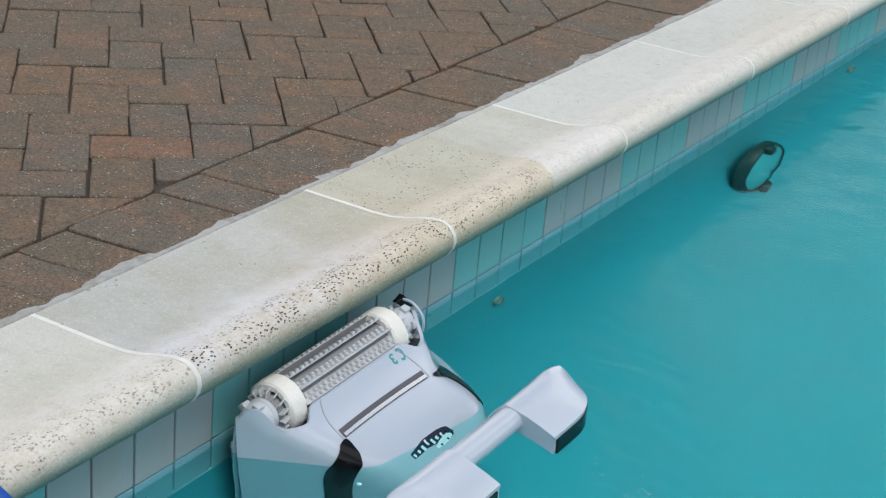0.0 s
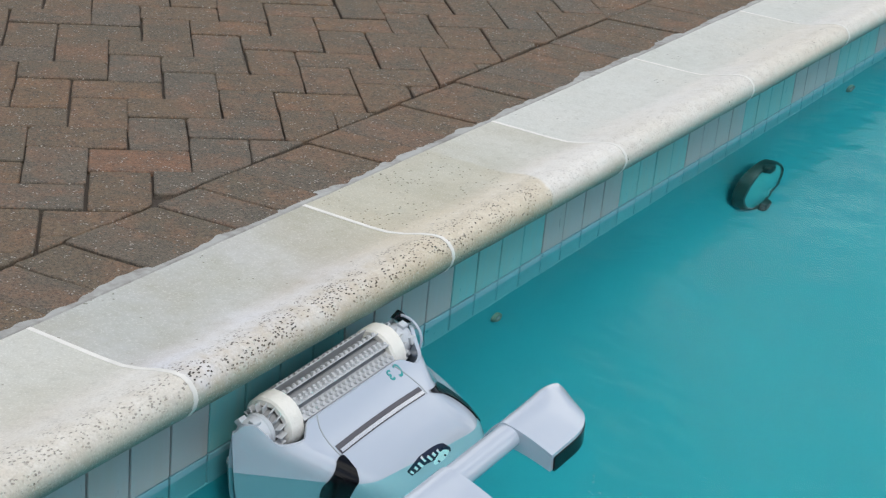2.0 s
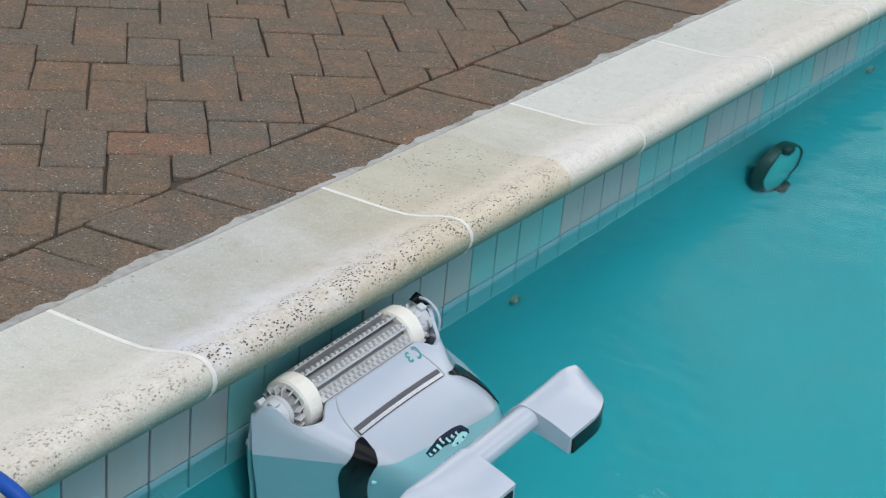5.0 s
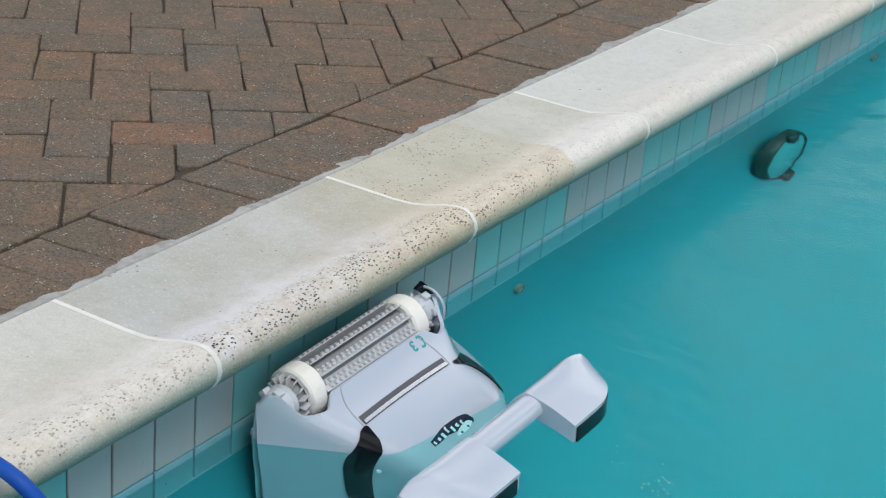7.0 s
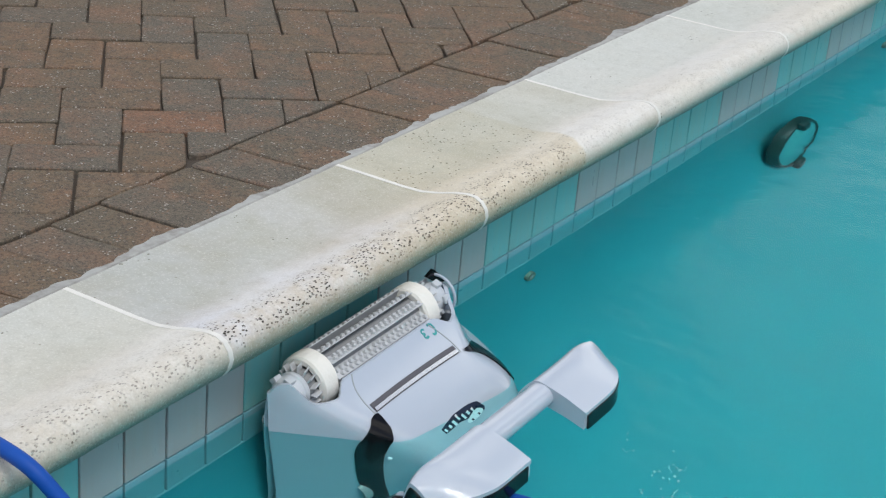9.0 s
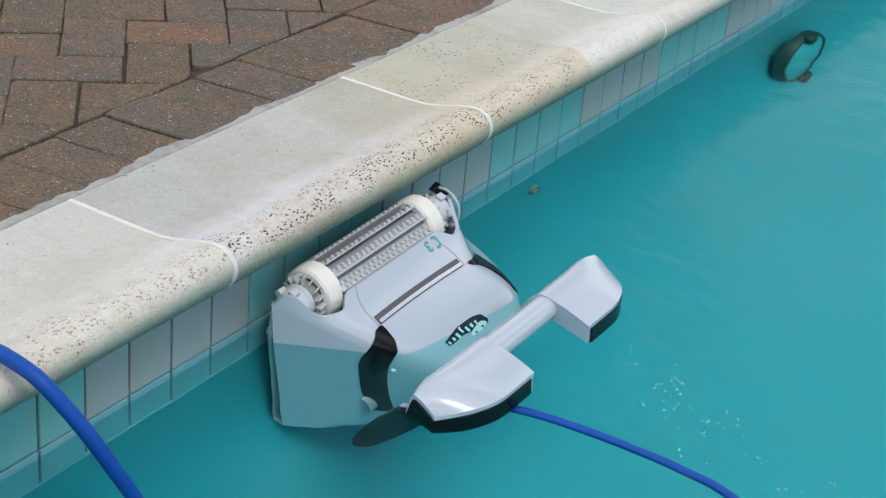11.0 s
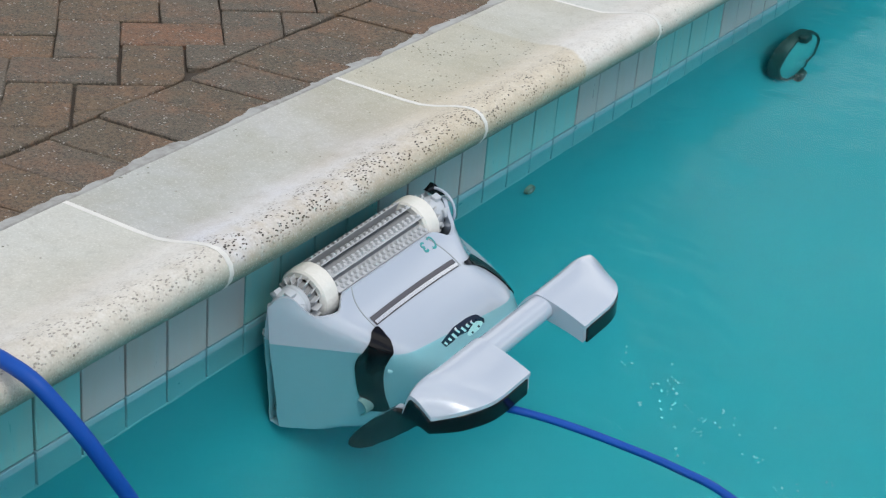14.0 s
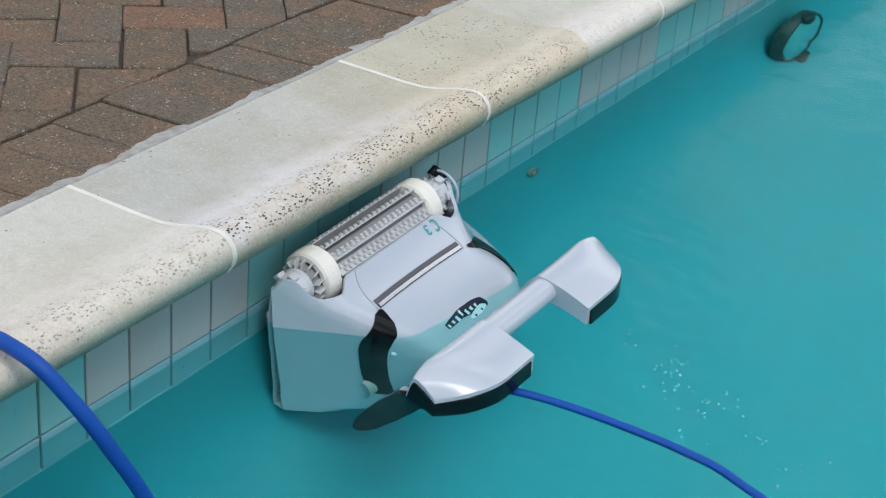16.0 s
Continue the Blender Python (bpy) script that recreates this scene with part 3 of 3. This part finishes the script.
# Brush roller: dark core, rows of toothed lamellae, foam rings, slotted hubs and end caps.
AX, AZ = 0.057, -0.096 - RZ
axis = Matrix.Translation((AX, 0, AZ))
roller = part("brush_roller", lathe([(0.001, -0.104), (0.029, -0.104), (0.029, 0.104), (0.001, 0.104)], axis, 24), mat_core, robot, "grey toothed rubber brush roller")
for k in range(11):
    bm = bmesh.new()
    box(0.0185, 0.203, 0.0016, 0.0005, 1, (0.0, 0, 0), bm)
    for row in range(2):
        for i in range(19):
            y = -0.095 + (i + 0.5 * row) * 0.186 / 18 + random.uniform(-0.0008, 0.0008)
            bmesh.ops.create_cone(bm, cap_ends=True, segments=7, radius1=0.0041, radius2=0.0024, depth=0.0046, matrix=Matrix.Translation((-0.0030 + 0.0075 * row, y, 0.0028)) @ Matrix.Rotation(radians(25), 4, "Y"))
    bmesh.ops.transform(bm, matrix=axis @ Matrix.Rotation(2 * math.pi * (k + 0.35) / 11, 4, "Y") @ Matrix.Translation((0.0345, 0, 0)) @ Matrix.Rotation(radians(50 + random.uniform(-5, 5)), 4, "Y"), verts=bm.verts)
    part("brush_blade", bm, mat_brush, roller)
for s in (-1, 1):
    y0, y1 = sorted((s * 0.100, s * 0.131))
    e = 0.005
    ring = lathe([(0.030, y0), (0.0395 - e * 0.4, y0), (0.0408, y0 + e * 0.6), (0.0415, (y0 + y1) / 2), (0.0408, y1 - e * 0.6), (0.0395 - e * 0.4, y1), (0.030, y1)], axis, 72)
    for v in ring.verts:
        v.co += Vector((noise.noise(v.co * 90), noise.noise(v.co * 90 + Vector((7, 0, 0))), noise.noise(v.co * 90 + Vector((0, 9, 0))))) * 0.0009
    part("foam_ring", ring, mat_ring, robot, "white foam ring")
    hub = part("hub", lathe([(0.001, s * 0.128), (0.025, s * 0.128), (0.025, s * 0.143), (0.001, s * 0.146)], axis, 40), mat_core, robot, "slotted hub beside the foam ring")
    for k in range(16):
        bm = box(0.0110, 0.014, 0.0022, 0.0006, 1)
        bmesh.ops.transform(bm, matrix=axis @ Matrix.Rotation(2 * math.pi * k / 16, 4, "Y") @ Matrix.Translation((0.0295, s * 0.1365, 0)) @ Matrix.Rotation(radians(15), 4, "X"), verts=bm.verts)
        part("vane", bm, mat_brush, hub)
    cap = part("end_cap", lathe([(0.001, s * 0.143), (0.0245, s * 0.143), (0.0262, s * 0.146), (0.0262, s * 0.150), (0.0245, s * 0.152), (0.0240, s * 0.166), (0.0215, s * 0.171), (0.001, s * 0.173)], axis, 40), mat_cap, robot, "pale grey end cap with square lugs")
    for a in (15, 75, 135, 195, 255, 315):
        bm = box(0.0075, 0.013, 0.012, 0.0012, 2, (0.0255, s * 0.164, 0))
        bmesh.ops.transform(bm, matrix=axis @ Matrix.Rotation(radians(-a), 4, "Y"), verts=bm.verts)
        part("lug", bm, mat_cap, cap)
# The shell's rim round the far end cap, added as a bent tube.
bow = [Vector((AX + 0.030 * math.cos(q), 0.180, AZ + 0.030 * math.sin(q))) for q in [radians(a) for a in range(-75, 121, 13)]]
part("cap_guard", tube(bow, 0.0024, 8), mat_shell, robot, "thin grey rim of the shell round the end cap")
FLAP = ((0.045, 0.158, -0.062), (0.041, 0.181, -0.060), (0.046, 0.209, -0.090), (0.048, 0.176, -0.078))
bm = bmesh.new()
near, far_side = [[bm.verts.new((x + k, y, z - RZ)) for x, y, z in FLAP] for k in (0.0, 0.006)]
bm.faces.new(near)
bm.faces.new(far_side)
for k in range(4):
    bm.faces.new((near[k], near[(k + 1) % 4], far_side[(k + 1) % 4], far_side[k]))
bmesh.ops.recalc_face_normals(bm, faces=bm.faces)
part("corner_flap", bm, mat_black, robot, "small black rubber corner flap")

# Tracks at both sides, against the wall, with a row of cleats on either face.
for s in (-1, 1):
    bm = box(0.016, 0.012, 0.262, 0.005, 2, (0.036, s * 0.170, -0.262 - RZ))
    for i in range(22):
        z = -0.140 - i * 0.0118 - RZ
        for x in (0.0465, 0.0265):
            box(0.006, 0.013, 0.0062, 0.0012, 1, (x, s * 0.1715, z + random.uniform(-0.0006, 0.0006)), bm)
        box(0.018, 0.008, 0.0062, 0.0012, 1, (0.036, s * 0.1790, z), bm)
    part("drive_track", bm, mat_track, robot, "ribbed grey rubber drive track")
bm = bmesh.new()
rows = []
for i in range(9):
    a = radians(-50 + i * 14)
    rows.append([bm.verts.new((0.140 + 0.026 * math.cos(a) + dx, -0.122 + dy, -0.318 + 0.03 * math.sin(a) - RZ)) for dx, dy in ((0, 0), (0.0, -0.018), (0.002, -0.018), (0.002, 0))])
for p, q in zip(rows, rows[1:]):
    for k in range(4):
        bm.faces.new((p[k], p[(k + 1) % 4], q[(k + 1) % 4], q[k]))
bm.faces.new(rows[0])
bm.faces.new(rows[-1])
bmesh.ops.recalc_face_normals(bm, faces=bm.faces)
part("vent_flap", bm, mat_track, robot, "small curved grey flap at the side band")

# Floating handle: bar, two paddles with black undersides, and two arms.
bm = bmesh.new()
sec = [(0.019 * math.cos(q) * (1.15 if math.cos(q) < 0 else 1), 0.017 * math.sin(q)) for q in [2 * math.pi * k / 20 for k in range(20)]]
extrude_y([(0.316 + a, -0.109 - RZ + b) for a, b in sec], -0.075, 0.075, bm, 6)
handle = part("handle", bm, mat_shell, robot, "light grey floating handle with two paddles")


def paddle_top(a):
    """Height of the paddle's top: a round back edge, then a gentle slope to the front."""
    if a < 0.30:
        return -0.090 - 0.032 * (1 - math.sin(math.pi / 2 * max(0.0, a) / 0.30)) - RZ
    return -0.090 - 0.020 * ((a - 0.30) / 0.70) ** 1.5 - RZ


def paddle(s, a0, a1, b0, b1, over, under, na=30, nb=18):
    """A plate between two offsets below the paddle's curved top."""
    bm = bmesh.new()
    tops, lows = [], []
    for j in range(nb + 1):
        b = b0 + (b1 - b0) * j / nb
        y = 0.066 + 0.146 * b
        front = 0.387 - 0.052 * max(0.0, (b - 0.35) / 0.65) ** 2.6
        back = 0.278 + 0.012 * max(0.0, (b - 0.70) / 0.30) ** 2.5
        t, l = [], []
        for i in range(na + 1):
            a = a0 + (a1 - a0) * i / na
            x = back + (front - back) * a
            z = paddle_top(a) - 0.010 * max(0.0, (b - 0.62) / 0.38) ** 2.2
            t.append(bm.verts.new((x, s * y, z - over)))
            l.append(bm.verts.new((x, s * y, z - over - (under - over) * (0.55 + 0.45 * min(1, a * 4)) * (1 - 0.22 * max(0.0, (a - 0.4) / 0.6)))))
        tops.append(t)
        lows.append(l)
    for k in (tops, lows):
        for p, q in zip(k, k[1:]):
            for i in range(na):
                bm.faces.new((p[i], p[i + 1], q[i + 1], q[i]))
    for i in range(na):
        bm.faces.new((tops[0][i], tops[0][i + 1], lows[0][i + 1], lows[0][i]))
        bm.faces.new((tops[-1][i], tops[-1][i + 1], lows[-1][i + 1], lows[-1][i]))
    for j in range(nb):
        bm.faces.new((tops[j][0], tops[j + 1][0], lows[j + 1][0], lows[j][0]))
        bm.faces.new((tops[j][-1], tops[j + 1][-1], lows[j + 1][-1], lows[j][-1]))
    bmesh.ops.recalc_face_normals(bm, faces=bm.faces)
    return bm


for s in (-1, 1):
    p = part("paddle", paddle(s, 0, 1, 0, 1, 0, 0.007), mat_shell, handle, "broad light grey paddle")
    part("paddle_cheek", paddle(s, 0.02, 0.985, 0.0, 0.05, 0.006, 0.034, nb=2), mat_shell, handle)
    part("paddle_underside", paddle(s, 0.05, 1.012, 0.05, 1.012, 0.0062, 0.036), mat_black, handle, "gloss black underside of the paddle")
    path = [(0.330, -0.119, -0.136), (0.311, -0.123, -0.150), (0.298, -0.128, -0.176), (0.286, -0.135, -0.197), (0.270, -0.141, -0.227), (0.236, -0.203, -0.282), (0.212, -0.256, -0.312), (0.199, -0.288, -0.322), (0.193, -0.304, -0.318)]
    for nm, y0, y1, up, mat, lab in (("handle_arm", 0.2010, 0.2090, 0.0, mat_black, "black outer side of the handle arm"), ("arm_core", 0.1910, 0.2000, 0.0010, mat_shell, "light grey inner side of the handle arm")):
        arm = bmesh.new()
        prev = None
        for x, z, low in path[1 if up else 0:]:
            low = low + 0.004 * (up > 0)
            ring = [arm.verts.new((x, s * y, q - RZ)) for y, q in ((y0, z + up), (y1, z + up), (y1 + 0.002, low), (y0 + 0.002, low))]
            if prev:
                for k in range(4):
                    arm.faces.new((prev[k], prev[(k + 1) % 4], ring[(k + 1) % 4], ring[k]))
            else:
                arm.faces.new(ring)
            prev = ring
        arm.faces.new(prev)
        bmesh.ops.recalc_face_normals(arm, faces=arm.faces)
        part(nm, arm, mat, handle, lab)

# ---- blue cables ----
cable = part("floating_cable", tube([(0.20, 1.66, -0.26), (0.30, 1.60, -0.19), (0.369, 1.606, -0.166), (0.420, 1.618, -0.1645), (0.483, 1.625, -0.1640), (0.547, 1.628, -0.1645), (0.610, 1.626, -0.1640), (0.690, 1.612, -0.1645), (0.85, 1.53, -0.166), (1.05, 1.27, -0.166), (1.3, 0.9, -0.17), (1.7, 0.6, -0.17)], 0.0072, 12), mat_cable, None)
tagged(cable, "blue floating power cable lying on the water", "cable")
hose = part("cable_over_coping", tube([(-2.900, 0.300, 0.012), (-1.900, 0.620, 0.012), (-0.900, 0.900, 0.012), (-0.450, 1.040, 0.016), (-0.200, 1.070, 0.014), (-0.060, 1.090, 0.020), (0.010, 1.059, 0.036), (0.040, 1.056, 0.040), (0.090, 1.056, 0.032), (0.120, 1.066, 0.003), (0.145, 1.081, -0.036), (0.160, 1.099, -0.079), (0.170, 1.122, -0.128), (0.180, 1.154, -0.202), (0.200, 1.170, -0.280), (0.260, 1.100, -0.500), (0.400, 0.800, -0.900)], 0.0092, 14), mat_cable, None)
tagged(hose, "blue rubber cable hanging over the coping into the water", "cable")

# ---- fittings in the pool wall ----
def fitting(name, y, z, r, label):
    ob = new(name)
    ob.matrix_basis = Matrix.Translation((0.0, y, z))
    tagged(ob, label, "wall fitting")
    m = Matrix.Rotation(-math.pi / 2, 4, "Z")
    part("rim", lathe([(r * 0.55, 0.0), (r, 0.0), (r, 0.004), (r * 0.9, 0.008), (r * 0.6, 0.008)], m, 32), mat_trim, ob)
    part("eyelet", lathe([(0.0005, 0.001), (r * 0.58, 0.001), (r * 0.5, 0.007), (r * 0.3, 0.005), (0.0005, 0.004)], m, 24), mat_core, ob, "dark opening of the inlet")
    return ob


fitting("pool_inlet", 2.31, -0.30, 0.015, "small stained water inlet in the plastered wall")
fitting("pool_inlet", 4.15, -0.32, 0.026, "small stained water inlet in the plastered wall")
LY, LZ = 3.40, -0.432
lamp = new("pool_light")
lamp.matrix_basis = Matrix.Translation((0.042, LY, LZ)) @ Matrix.Diagonal((1, 0.9, 0.9, 1))
tagged(lamp, "round underwater pool light with a dark bronze rim", "pool light")
m = Matrix.Rotation(-math.pi / 2, 4, "Z")
part("rim", lathe([(0.118, 0.0), (0.134, 0.0), (0.136, 0.016), (0.132, 0.028), (0.125, 0.030), (0.119, 0.026)], m, 56), mat_light_ring, lamp, "dark bronze rim")
part("lens", lathe([(0.0005, 0.002), (0.119, 0.002), (0.119, 0.026), (0.09, 0.033), (0.04, 0.036), (0.0005, 0.037)], m, 48), mat_lens, lamp, "pale turquoise domed lens")
for a in (90, 270):
    bm = box(0.022, 0.042, 0.042, 0.008, 3, (0.034, 0.128 * math.cos(radians(a)), 0.128 * math.sin(radians(a))))
    part("clamp", bm, mat_light_ring, lamp)

# ---- bubbles on the water by the handle ----
rng = random.Random(12)
bm = bmesh.new()
for k in range(34):
    u = rng.random()
    cx, cy = 0.40 + 0.36 * u + rng.gauss(0, 0.018), 1.83 - 0.15 * u + rng.gauss(0, 0.038)
    for i in range(rng.choice((1, 2, 3, 5))):
        r = rng.uniform(0.0006, 0.0022)
        bmesh.ops.create_icosphere(bm, subdivisions=1, radius=r, matrix=Matrix.Translation((cx + rng.gauss(0, 0.006), cy + rng.gauss(0, 0.006), WATER + 0.0003)))
bubbles = part("bubbles", bm, mat_bubble, None, "small clear bubbles floating on the water")
tagged(bubbles, category="bubbles", kind="stuff")


# ---- waterline tiles ----
SEAM0, PITCH = 1.375, 0.0775
tile_me = {}
for key, mat, h in (("teal", mat_tile_teal, 0.0773), ("grey", mat_tile_grey, 0.0773), ("pale", mat_tile_water_tint, 0.0773)):
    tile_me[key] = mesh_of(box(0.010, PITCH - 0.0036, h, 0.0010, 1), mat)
tile_band = tagged(new("waterline_tiles"), "teal and lilac-grey square tiles along the waterline", "tiles", kind="structure")
for i in range(-14, 96):
    teal = ((i + 2) // 4) % 2 == 1
    y = SEAM0 + (i + 0.5) * PITCH
    if y > Y1 - 0.05 or y < Y0 + 0.05:
        continue
    part("tile", tile_me["teal" if teal else "grey"], None, tile_band, m=pose(-0.0045 + random.uniform(-0.0005, 0.0005), y, -0.109, 0, random.uniform(-0.4, 0.4), 0))
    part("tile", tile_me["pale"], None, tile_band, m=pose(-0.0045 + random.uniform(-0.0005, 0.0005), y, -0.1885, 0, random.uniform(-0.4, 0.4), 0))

trim = part("trim", box(0.010, Y1 - Y0, 0.005, 0.001, 1, at=(-0.0045, (Y0 + Y1) / 2, -0.2300)), mat_tile_water_tint, tile_band, "thin pale trim under the tiles")

# ---- paving ----
OX, OY, TH, W, L = -0.653, 1.994, radians(42.27), 0.1047, 0.172
U, V = Vector((math.cos(TH), math.sin(TH))), Vector((math.sin(TH), -math.cos(TH)))


def edge(p):
    """Signed distance of a point past the line where the herringbone meets the header course."""
    return p.x + 0.405 + 0.017 * (p.y - 1.8)


paving = tagged(new("paving"), "brown and grey concrete pavers in a herringbone", "paving", kind="structure")
bed = part("joint_bed", box(7.0, 10.0, 0.02, at=(BACK - 0.03 - 3.5, 4.2, -0.0225)), mat_sand, paving, "dark sand in the joints", smooth=False)


def cut(poly):
    """The part of a polygon on the herringbone's side of the line."""
    out = []
    for p, q in zip(poly, poly[1:] + poly[:1]):
        a, b = edge(p) + 0.003, edge(q) + 0.003
        if a <= 0:
            out.append(p)
        if a * b < 0:
            t = a / (a - b)
            out.append(p + (q - p) * t)
    return out


def paver(poly, top, bm=None):
    """A slab with a chamfered rim, from a polygon about its centre."""
    bm = bm or bmesh.new()
    mid = sum(poly, Vector((0, 0))) / len(poly)
    low = [bm.verts.new((*p, -0.016)) for p in poly]
    rim = [bm.verts.new((*p, top - 0.002)) for p in poly]
    cap = [bm.verts.new((*(p + (mid - p).normalized() * 0.0028), top)) for p in poly]
    n = len(poly)
    for a, b in ((low, rim), (rim, cap)):
        for i in range(n):
            bm.faces.new((a[i], a[(i + 1) % n], b[(i + 1) % n], b[i]))
    bm.faces.new(cap)
    return bm


def worn(poly):
    """Adds rounded corners and a slight unevenness to a paver's outline."""
    out = []
    n = len(poly)
    for i in range(n):
        p, a, b = poly[i], poly[i - 1], poly[(i + 1) % n]
        r = random.uniform(0.003, 0.007) if random.random() < 0.85 else random.uniform(0.009, 0.015)
        da, db = (a - p), (b - p)
        if da.length < 0.03 or db.length < 0.03:
            out.append(p)
            continue
        out += [p + da.normalized() * r, p + (da.normalized() + db.normalized()) * r * 0.28, p + db.normalized() * r]
        for k in (0.36, 0.66):
            if db.length > 0.07:
                out.append(p + db * (k + random.uniform(-0.06, 0.06)))
    return [p + Vector((random.uniform(-0.0011, 0.0011), random.uniform(-0.0011, 0.0011))) for p in out]


random.seed(5)
loose = []
ORANGE = {(0, 0, 0)}
GREY = {(-1, 0, 1), (0, 1, 1), (-1, 2, 1), (1, 1, 0), (-1, -1, 0), (1, 1, 1)}
for c in range(-22, 34):
    for n in range(-60, 60):
        for kind in (0, 1):
            u0, v0 = n * W + c * (L - W), n * W - c * (W + L)
            if kind:
                v0 += W
            du, dv = (L, W) if kind == 0 else (W, L)
            g = 0.0007 + random.uniform(0, 0.0016)
            tilt = random.uniform(-0.012, 0.012)
            cu, cv = u0 + du / 2 + random.uniform(-0.0015, 0.0015), v0 + dv / 2 + random.uniform(-0.0015, 0.0015)
            hu, hv = du / 2 - g, dv / 2 - g
            q = [(-hu, -hv), (hu, -hv), (hu, hv), (-hu, hv)]
            q = [Vector((OX, OY)) + U * (cu + a - b * tilt) + V * (cv + b + a * tilt) for a, b in q]
            mx, my = sum(p.x for p in q) / 4, sum(p.y for p in q) / 4
            if mx < -6.5 or my < -0.6 or my > 9 or min(edge(p) for p in q) > -0.01:
                continue
            q = cut(q)
            if len(q) < 3:
                continue
            area = abs(sum(p.x * r.y - p.y * r.x for p, r in zip(q, q[1:] + q[:1]))) / 2
            if area < 0.0008:
                continue
            if (q[1] - q[0]).cross(q[2] - q[1]) < 0:
                q = q[::-1]
            loose.append(((mx, my), q, (n, c, kind)))
HEAD = 0.1037
y = 0.2366
s = -0.019
while y < 9:
    w = HEAD
    s2 = -0.019 + random.uniform(-0.006, 0.006)
    x0, x1 = -0.405 - 0.017 * (y - 1.8) + random.uniform(0.001, 0.004), BACK - 0.012
    q = [Vector((x0, y + 0.0014 + s)), Vector((x1, y + 0.0014)), Vector((x1, y + w - 0.0014)), Vector((x0, y + w - 0.0014 + s2))]
    s = s2
    loose.append((((x0 + x1) / 2, y + w / 2), q, None))
    y += w
loose.sort(key=lambda k: math.hypot(k[0][0] + 0.6, k[0][1] - 2.0) + (1.0 if k[0][1] < 0.9 else 0))
rest = bmesh.new()
for i, (mid, q, key) in enumerate(loose):
    top = -0.003 + random.uniform(-0.002, 0.002)
    if i < 300:
        m = Vector(mid)
        mat = mat_brick
        if key in ORANGE:
            mat = mat_brick_orange
        elif key in GREY or random.random() < 0.14:
            mat = mat_brick_grey
        part("paver", paver([p - m for p in worn(q)], top), mat, paving, m=Matrix.Translation((*mid, 0)), smooth=False)
    else:
        paver(q, top, rest)
far = part("paver_field", rest, mat_brick, paving, "brown pavers farther off", smooth=False)
tagged(far, kind="stuff")
